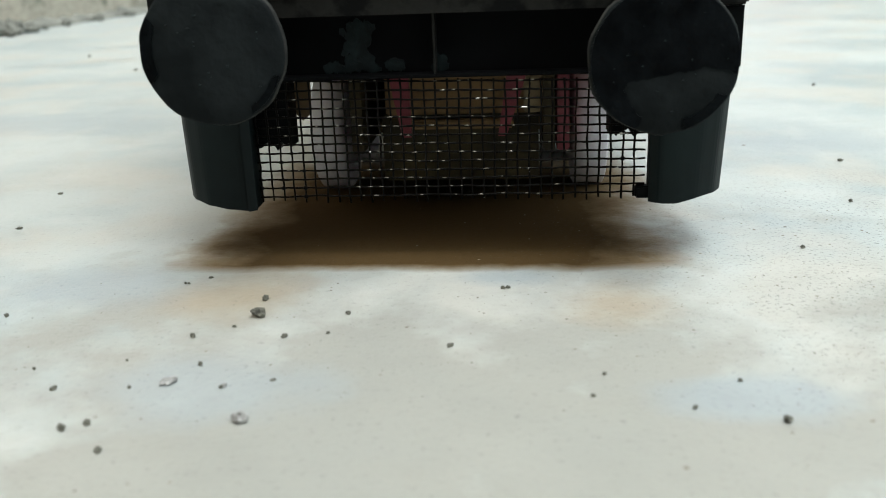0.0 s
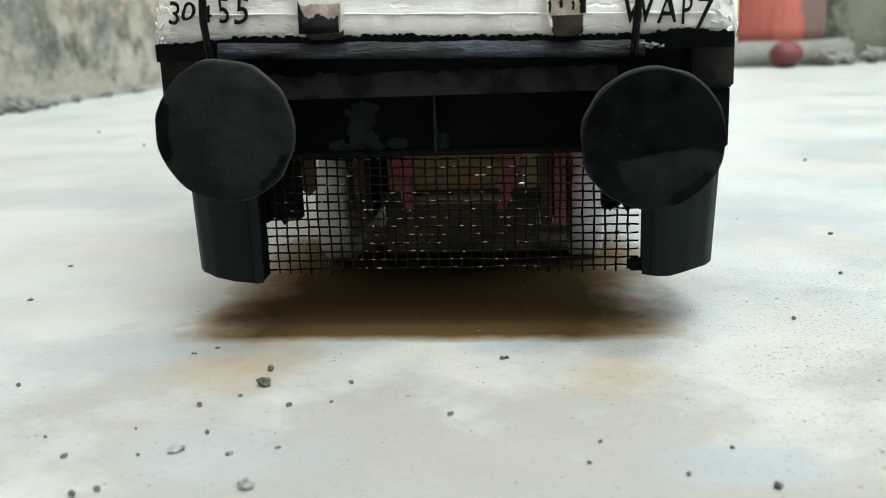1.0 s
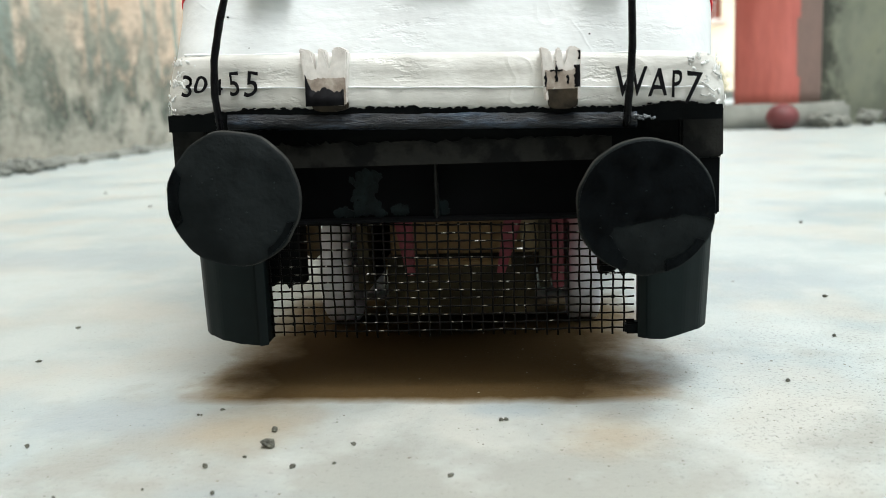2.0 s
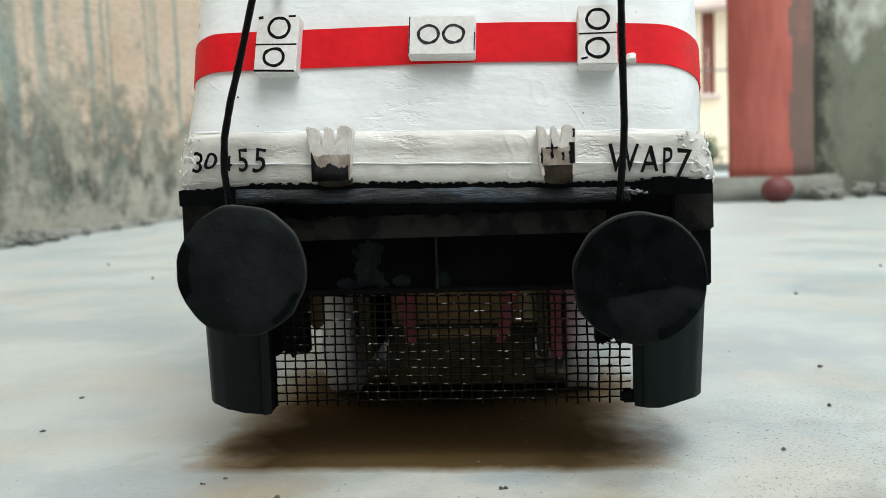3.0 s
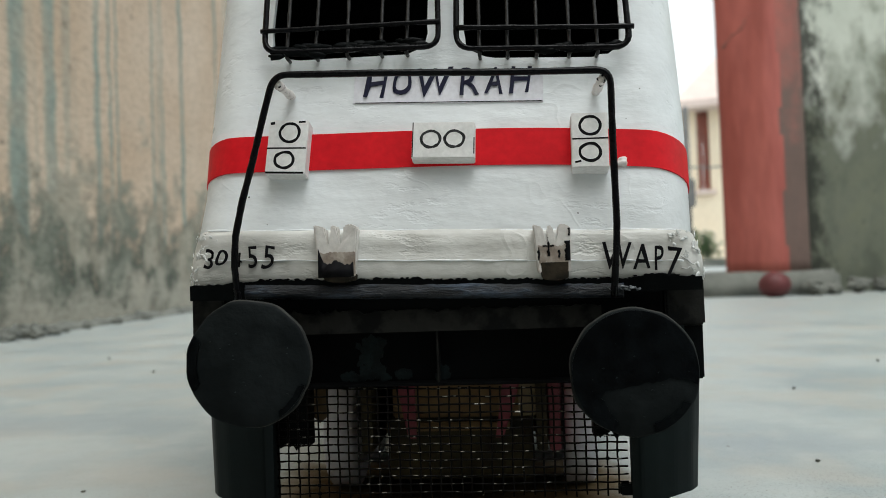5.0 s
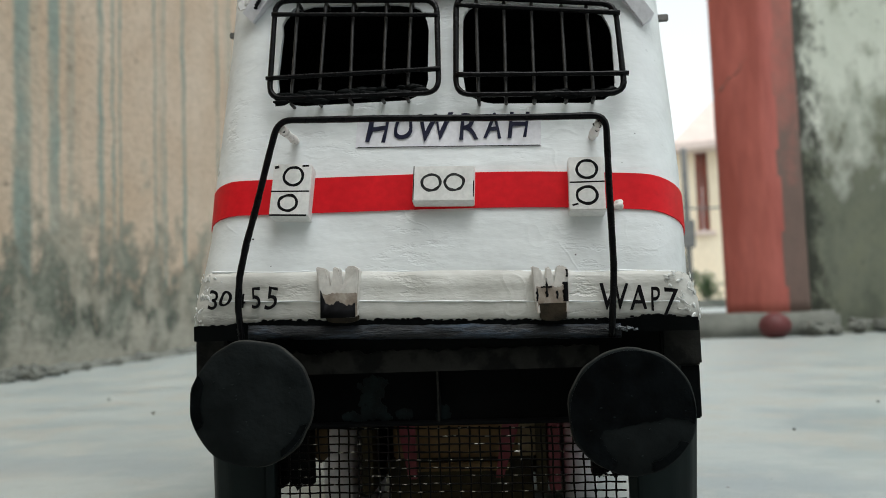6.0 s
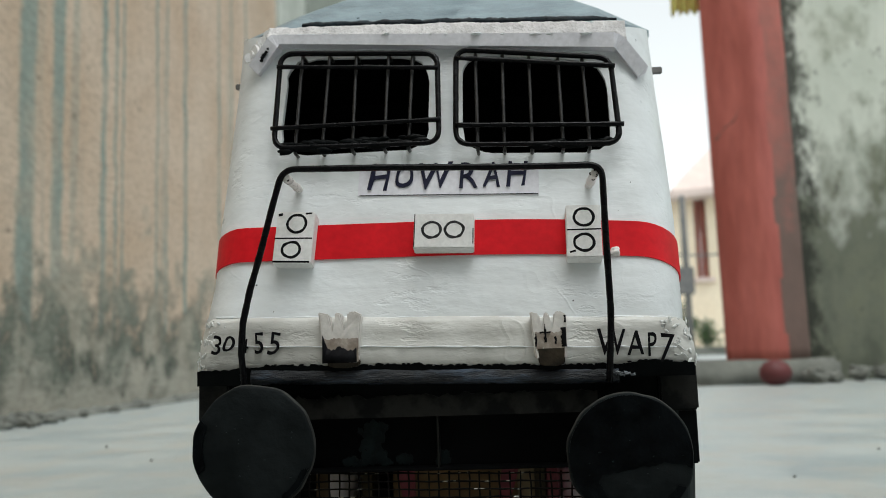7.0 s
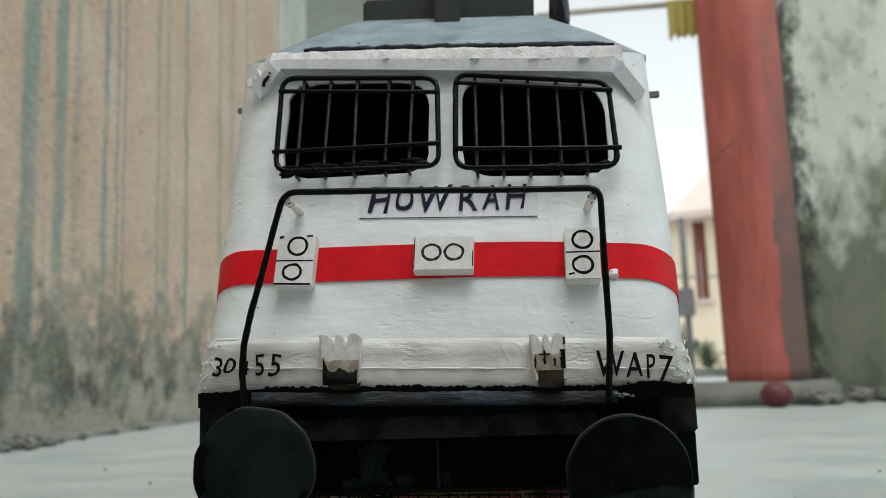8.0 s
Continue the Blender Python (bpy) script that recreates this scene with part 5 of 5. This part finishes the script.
    rnd = random.Random(29)
    for k in range(16):
        x = -0.0413 + 0.0016 * rnd.random() + 0.00008 * k
        z, size = 0.1299 - (-0.0371 - x) * 1.16 + rnd.uniform(-0.0006, 0.0003), rnd.uniform(0.00014, 0.0004)
        chip = [(size * math.cos(t) * rnd.uniform(0.5, 1.5), size * math.sin(t) * rnd.uniform(0.5, 1.3)) for t in (0, 0.9, 1.8, 2.7, 3.6, 4.5, 5.4)]
        prism(bm, chip, -0.0002, 0.00012, upright(x, front_y(z) - 0.0042 + max(0.0, abs(x) - 0.0385) * 0.7, z))
    piece("ink_flecks", bm, INK, mould, "smudged black flecks on one end", False, "stuff")
    # blob of pale glue beside the band
    bm = bmesh.new()
    made = bmesh.ops.create_icosphere(bm, subdivisions=3, radius=0.0009)["verts"]
    for v in made:
        v.co = on_front(0.0365, 0.0760, 0.0005) @ (Vector((v.co.x * 1.2, v.co.y, v.co.z * 0.7)) * (1 + 0.6 * noise.noise(v.co * 1500)))
    piece("glue_blob", bm, CLEAR, label="pinkish blob of dried glue", smooth=True)
    bm = bmesh.new()
    for _ in range(34):
        x, z = random.uniform(-0.042, 0.042), random.uniform(0.066, 0.100)
        made = bmesh.ops.create_icosphere(bm, subdivisions=1, radius=random.uniform(0.00008, 0.0002))["verts"]
        for v in made:
            v.co = on_front(x, z, 0.0003) @ Vector((v.co.x * random.uniform(0.8, 1.6), v.co.y, v.co.z * 0.4))
    piece("paint_flecks", bm, INK, label="tiny black paint flecks on the white nose", kind="stuff")
    # stubs on the cab sides
    piece("side_stub", boxes(((0.0500, 0.030, 0.1220), (0.0532, 0.0312, 0.1236)), bevel=0.0002), POLE, label="pale grey stub on the cab side")
    piece("side_stub", boxes(((-0.0520, 0.030, 0.1240), (-0.0500, 0.0312, 0.1254)), bevel=0.0002), POLE, label="pale grey stub on the cab side")


nose_details()


def paint_web(guard, x0, x1, z0, z1, count, seed):
    """Paint clotted between the wires of a guard."""
    rnd = random.Random(seed)
    bm = bmesh.new()
    for k in range(count):
        x, z = rnd.uniform(x0, x1), rnd.uniform(z0, z1)
        made = bmesh.ops.create_icosphere(bm, subdivisions=2, radius=rnd.uniform(0.0004, 0.0011))["verts"]
        for v in made:
            q = Vector((v.co.x * 2.0, v.co.y * 0.4, v.co.z * 0.8)) * (1 + 0.6 * noise.noise(v.co * 1500 + Vector((k, seed, 0))))
            v.co = q + Vector((x, front_y(z) - 0.0040, z))
    piece("paint_web", bm, BLACK, guard, "black paint clotted between the wires", True, "stuff")


def window_guard(corners, bars, high_bar, low_bar):
    """A bent wire guard over a cab window: hoop, two cross wires and upright wires with feet."""
    off = 0.0040
    at = lambda x, z, o=0.0: Vector((x, front_y(z) - off - o, z))
    bm = bmesh.new()
    hoop = rounded([at(*c) for c in corners], 0.0034, 6)
    tube(bm, [p + Vector(noise.noise_vector(p * 130)) * 0.00012 for p in hoop], 0.00062, 8, closed=True, wobble=0.2)
    guard = piece("window_guard", bm, WIRE, label="black wire guard over a cab window", smooth=True)
    for a, b in (high_bar, low_bar):
        bm = bmesh.new()
        tube(bm, along([at(*a, 0.0006), at(*b, 0.0006)], 0.002), 0.00054, 8, wobble=0.25)
        piece("cross_wire", bm, WIRE, guard, smooth=True)
    for a, b in bars:
        bm = bmesh.new()
        foot = Vector((b[0], front_y(b[1]) + 0.0006, b[1] - 0.0002))
        head = Vector((a[0], front_y(a[1]) + 0.0006, a[1]))
        tube(bm, along([head, at(*a, -0.0006), at(*b, -0.0006), foot], 0.0012), 0.00040, 7, wobble=0.2)
        piece("upright_wire", bm, WORN_WIRE, guard, "thin wire, its black paint rubbed", True)
    return guard


left_guard = window_guard(((-0.0357, 0.1262), (0.0003, 0.1240), (0.0006, 0.1018), (-0.0359, 0.1026)),
             [((a, 0.1256 - (a + 0.0367) * 0.045), (b, 0.1012)) for a, b in ((-0.0307, -0.0312), (-0.0244, -0.0252), (-0.0182, -0.0185), (-0.0108, -0.0115), (-0.0053, -0.0062))],
             ((-0.0362, 0.1226), (0.0006, 0.1200)), ((-0.0367, 0.1072), (0.0010, 0.1072)))
paint_web(left_guard, -0.034, -0.003, 0.1014, 0.1036, 60, 3)
right_guard = window_guard(((0.0045, 0.1246), (0.0386, 0.1203), (0.0391, 0.0995), (0.0042, 0.1012)),
             [((a, 0.1238 - (a - 0.0045) * 0.125), (b, 0.0998 - (b - 0.0045) * 0.03)) for a, b in ((0.0089, 0.0089), (0.0149, 0.0146), (0.0208, 0.0205), (0.0272, 0.0271), (0.0325, 0.0327))],
             ((0.0044, 0.1222), (0.0394, 0.1179)), ((0.0042, 0.1056), (0.0401, 0.1038)))


paint_web(right_guard, 0.022, 0.037, 0.0992, 0.1006, 22, 5)


def roof():
    bm = bmesh.new()
    tiltx = lambda x: -0.035 * x
    eave = [(-0.0516, 0.036), (-0.0400, 0.0172), (0.0415, 0.0162), (0.0516, 0.036), (0.0516, LONG), (-0.0516, LONG)]
    ridge = [(-0.026, 0.052), (-0.0235, 0.0500), (0.0260, 0.0500), (0.0285, 0.052), (0.0285, LONG - 0.02), (-0.026, LONG - 0.02)]
    lower = [Vector((x, y, 0.1316 + tiltx(x) + lift(y))) for x, y in eave]
    upper = [Vector((x, y, 0.1542 + tiltx(x))) for x, y in ridge]
    mids = [a.lerp(b, 0.5) + Vector((0, 0, 0.0008)) for a, b in zip(lower, upper)]
    loft(bm, [[p - Vector((0, 0, 0.0015)) for p in lower], lower, mids, upper])
    top = piece("roof", bm, GREY, label="blue-grey painted hipped card roof", smooth=False)
    slope, out = Vector((0, 0.836, 0.548)), Vector((0, -0.548, 0.836))
    crumb = lambda x, k, a: a * (noise.noise((x * 210, k, 0)) + 0.7 * noise.noise((x * 620, k, 3)) + 0.35 * noise.noise((x * 1500, k, 6)))
    lip_mesh = bmesh.new()
    loops = []
    for i in range(321):
        x = -0.0320 + 0.0735 * i / 320
        foot = Vector((x, 0.0163, 0.1316 + tiltx(x) - 0.0006 * max(0.0, x) / 0.04))
        low = 0.0020 + crumb(x, 11, 0.0003)
        high = low + max(0.0007, 0.0030 + 0.0008 * max(0.0, x) / 0.04 + crumb(x, 15, 0.0016)) * min(1.0, max(0.15, (0.0415 - x) / 0.006))
        loops.append([foot + slope * low - out * 0.0006, foot + slope * low + out * 0.0009, foot + slope * (low + high) / 2 + out * (0.0012 + crumb(x, 18, 0.0003)), foot + slope * high + out * 0.0009, foot + slope * high - out * 0.0006])
    loft(lip_mesh, loops)
    bm = bmesh.new()
    loops = []
    for i in range(261):
        x = -0.0395 + 0.0825 * i / 260
        foot = Vector((x, 0.0163, 0.1316 + tiltx(x) - 0.0006 * max(0.0, x) / 0.04))
        up = 0.0015 + crumb(x, 2, 0.0004)
        down = Vector((x, 0.0146, 0.1304 - (x + 0.0371) * 0.0665))
        mid = (down + foot) / 2
        loops.append([down + Vector((0, 0.002, 0)), down + Vector((0, 0, 0)), down.lerp(mid, 0.5) + Vector((0, -0.0003, 0)), mid + Vector((0, -0.0004, 0)), mid.lerp(foot, 0.5) + Vector((0, -0.0003, 0.0001)), foot + out * 0.0005, foot + slope * up * 0.3 + out * 0.0007, foot + slope * up * 0.6 + out * 0.0007, foot + slope * up + out * 0.0006, foot + slope * up - out * 0.0006, foot + Vector((0, 0.002, -0.001))])
    loft(bm, loops)
    for v in bm.verts:
        v.co += Vector(noise.noise_vector(v.co * 420)) * 0.00025 + Vector(noise.noise_vector(v.co * 1300)) * 0.00018
    piece("paint_edge", bm, CRUST, top, "crumbly white paint along the roof's lower edge", True)
    bm = bmesh.new()
    for k in range(9):
        x, z, size = -0.0432 - 0.0012 * random.random() + 0.0040 * k / 8, 0.1268 + 0.0058 * k / 8, random.uniform(0.0006, 0.0013)
        y = front_y(z) - 0.0012 + 0.0006 * random.random()
        chip = [(size * math.cos(t) * (1 + 0.5 * noise.noise((math.cos(t) * 2, math.sin(t) * 2, k * 3.0))), size * 1.2 * math.sin(t) * (1 + 0.5 * noise.noise((math.cos(t) * 2, math.sin(t) * 2, k * 5.0)))) for t in (2 * math.pi * i / 9 for i in range(9))]
        prism(bm, chip, -0.0004, 0.0004, upright(x, y, z) @ Matrix.Rotation(random.uniform(-0.9, 0.9), 4, "Y"))
    piece("torn_card", bm, CARD, top, "torn layers of white card at the eave", False, "stuff")
    bm = lip_mesh
    for v in bm.verts:
        v.co += Vector(noise.noise_vector(v.co * 500)) * 0.00025
    piece("roof_lip", bm, LIP, top, "torn navy-black paint along the roof's lip", True)
    bm = bmesh.new()
    for _ in range(9):
        f, x = random.uniform(0.08, 0.9), random.uniform(-0.9, 0.9)
        y, z = 0.0170 + 0.033 * f, 0.1316 + 0.0216 * f + 0.0003 + 0.0008 * (1 - abs(2 * f - 1))
        half = 0.045 + (0.0245 - 0.045) * f
        made = bmesh.ops.create_icosphere(bm, subdivisions=1, radius=random.uniform(0.00012, 0.00035))["verts"]
        for v in made:
            v.co = Vector((v.co.x * 1.5, v.co.y, v.co.z * 0.4)) + Vector((x * half, y, z + tiltx(x * half)))
    piece("paint_flecks", bm, BLACK, top, "scattered black paint flecks", False, "stuff")
    # equipment on the roof
    bm = bmesh.new()
    m = Matrix.Translation((0, 0, 0)) @ Matrix.Rotation(radians(2.0), 4, "Y")
    add_box(bm, (-0.0290, 0.0545, 0.1512), (0.0194, 0.105, 0.1624), 0.0008, m)
    piece("roof_box", bm, BOX_GREY, label="dark grey card equipment box on the roof")
    bm = boxes(((-0.0024, 0.0450, 0.1440), (0.0045, 0.0530, 0.174)), bevel=0.0004)
    piece("roof_post", bm, BOX_GREY, label="dark square post before the roof box")
    bm = bmesh.new()
    lathe(bm, [(0.0016, -0.004), (0.0016, 0.0), (0.0017, 0.0015), (0.0021, 0.0030), (0.0027, 0.0050), (0.0029, 0.0075), (0.0027, 0.012), (0.0022, 0.016), (0.0001, 0.0175)], Matrix.Translation((0.0316, 0.051, 0.1456)), 24)
    piece("horn", bm, GLOSS, label="glossy black bulb shaped roof fitting", smooth=True)


roof()


def bogie(y):
    """Wheels of stacked paper discs under a cardboard frame."""
    unit = piece("bogie", boxes(((-0.0165, y + 0.002, 0.0200), (0.0165, y + 0.062, 0.0346)), bevel=0.0004), CARDBOARD, label="brown cardboard bogie frame")
    piece("cross_bar", boxes(((-0.0120, y - 0.0010, 0.0172), (0.0120, y + 0.0020, 0.0192)), bevel=0.0004), CARDBOARD, unit)
    piece("under_board", boxes(((-0.0175, y + 0.0022, 0.0050), (0.0175, y + 0.064, 0.0199)), bevel=0.0005), UNDER, unit, "dark green-black lower board")
    piece("tan_panel", boxes(((0.0142, y - 0.0006, 0.0205), (0.0185, y + 0.0018, 0.0340)), bevel=0.0003), TAN, unit, "light tan card panel")
    for dy in (0.020, 0.052):
        bm = bmesh.new()
        tube(bm, [(-0.0300, y + dy, 0.0145), (0.0300, y + dy, 0.0145)], 0.0016, 10)
        piece("axle", bm, CARDBOARD, unit)
        for x in (-0.0312, 0.0294):
            bm = bmesh.new()
            m = Matrix.Translation((x, y + dy, 0.0145)) @ Matrix.Rotation(radians(90), 4, "Y")
            lathe(bm, [(0.001, -0.0038), (0.0136, -0.0038), (0.0145, -0.0033), (0.0144, 0.0), (0.0145, 0.0033), (0.0136, 0.0038), (0.001, 0.0038)], m, 36)
            piece("wheel", bm, PAPER, unit, "wheel of lilac-white paper discs", True)
    for x, lean in ((-0.0127, 0.0018), (0.0138, -0.0042)):
        bm = bmesh.new()
        loft(bm, [[Vector((x + lean * (1 - f) - w, y - 0.006, z)), Vector((x + lean * (1 - f) + w, y - 0.006, z)), Vector((x + lean * (1 - f) + w, y - 0.004, z)), Vector((x + lean * (1 - f) - w, y - 0.004, z))] for f, z, w in ((0, 0.0165, 0.0009), (0.5, 0.025, 0.0017), (1, 0.0346, 0.0024))])
        piece("stay", bm, PINK, unit, "faded pink card stay")
    for x, material in ((-0.0222, UNDER), (0.0196, UNDER), (0.0226, PINK)):
        bm = boxes(((x - 0.0013, y - 0.003, 0.0125), (x + 0.0013, y + 0.066, 0.0346)), bevel=0.0003)
        rough_up(bm, 0.0003, 200)
        piece("side_frame", bm, material, unit)


def unseen_tank():
    # added out of sight to keep light off the floor under the model
    piece("unseen_tank", boxes(((-0.044, 0.150, 0.0085), (0.044, 0.400, 0.0346)), bevel=0.002), BLACK, label="unseen black card tank added between the bogies")


unseen_tank()
bogie(0.040)
bogie(0.430)


def gussets():
    for x0, x1, low in ((-0.0348, -0.0285, 0.0218), (0.0290, 0.0360, 0.0225)):
        bm = bmesh.new()
        prism(bm, ragged(x0, x1, 0.0346, low, 0.0024, 0.0004, x0 * 500), -0.010, -0.004, upright(0, 0, 0))
        piece("gusset", bm, BLACK, label="ragged black painted block behind the screen")
    bm = bmesh.new()
    prism(bm, [(-0.0292, 0.0346), (-0.0292, 0.0262), (-0.0276, 0.0246), (-0.0262, 0.0258), (-0.0258, 0.0346)], -0.0125, -0.0112, upright(0, 0, 0))
    piece("card_strip", bm, DARK_CARD, label="strip of bare brown card behind the screen")


gussets()

# ---- grit on the floor ----
GRIT = ((-0.028, -0.026, 23), (-0.014, -0.025, 9), (0.003, -0.037, 12), (-0.034, -0.049, 22), (0.011, -0.014, 8), (-0.036, -0.034, 10), (-0.029, -0.019, 12), (-0.022, -0.034, 10), (-0.021, -0.059, 20), (-0.0315, -0.0435, 8), (-0.026, -0.050, 8), (-0.020, -0.048, 8),
        (-0.042, -0.008, 10), (-0.045, -0.011, 5), (-0.102, 0.054, 14), (-0.096, 0.024, 14), (-0.070, -0.026, 9), (-0.040, -0.060, 10), (-0.049, -0.051, 9), (0.095, 0.076, 12), (0.022, -0.052, 6), (0.044, -0.058, 12), (0.034, -0.055, 7), (0.024, -0.046, 6), (-0.055, -0.045, 6), (-0.0388, -0.0505, 6), (-0.0263, -0.0503, 7), (-0.0456, -0.0110, 5), (-0.0426, -0.0614, 12), (-0.0357, -0.0662, 10), (-0.0157, -0.0326, 6), (-0.0308, -0.0302, 6), (-0.0427, -0.0422, 5), (0.0841, 0.0372, 10), (0.0648, 0.0060, 9), (0.0410, -0.0476, 6), (0.0102, -0.0142, 9), (0.13, 0.21, 16), (0.2, 0.3, 16), (-0.2, 0.33, 18), (-0.27, 0.42, 20), (0.16, 0.12, 10))
for i, (x, y, s) in enumerate(GRIT):
    pale = i in (3, 8, 10)
    flat = 0.35 if i in (2, 3, 11, 12, 14, 15) else 0.75
    clod("grit", x, y, s * 0.000088, flat, PALE_STONE if pale else STONE, "tiny flat pale grain of grit on the cement" if pale else "tiny dark grain of grit on the cement", "grit", "grit on the floor", i * 1.37, 3)


def specks():
    rnd = random.Random(11)
    bm = bmesh.new()
    for i in range(3600):
        if i < 2300:
            x, y = rnd.gauss(0.055, 0.022), rnd.gauss(-0.012, 0.03)
        elif i < 2900:
            x, y = rnd.gauss(-0.03, 0.03), rnd.gauss(-0.035, 0.02)
        else:
            x, y = rnd.uniform(-0.35, 0.35), rnd.uniform(-0.1, 0.6)
        s = min(0.00005 + rnd.expovariate(1 / 0.00005), 0.00033) * (1.0 if i < 2900 else 1.6)
        a = rnd.uniform(0, 3.14)
        c, d = math.cos(a) * s * rnd.uniform(1, 2.2), math.sin(a) * s
        v = [bm.verts.new((x + p, y + q, z)) for p, q, z in ((c, d, -0.00005), (-d, c, -0.00005), (-c, -d, -0.00005), (d, -c, -0.00005), (0, 0, s * 0.4))]
        for k in range(4):
            bm.faces.new((v[k], v[(k + 1) % 4], v[4]))
    tagged(part("dust", bm, DUST), "scattered dark dust and sand on the cement", "dust", kind="stuff")


specks()
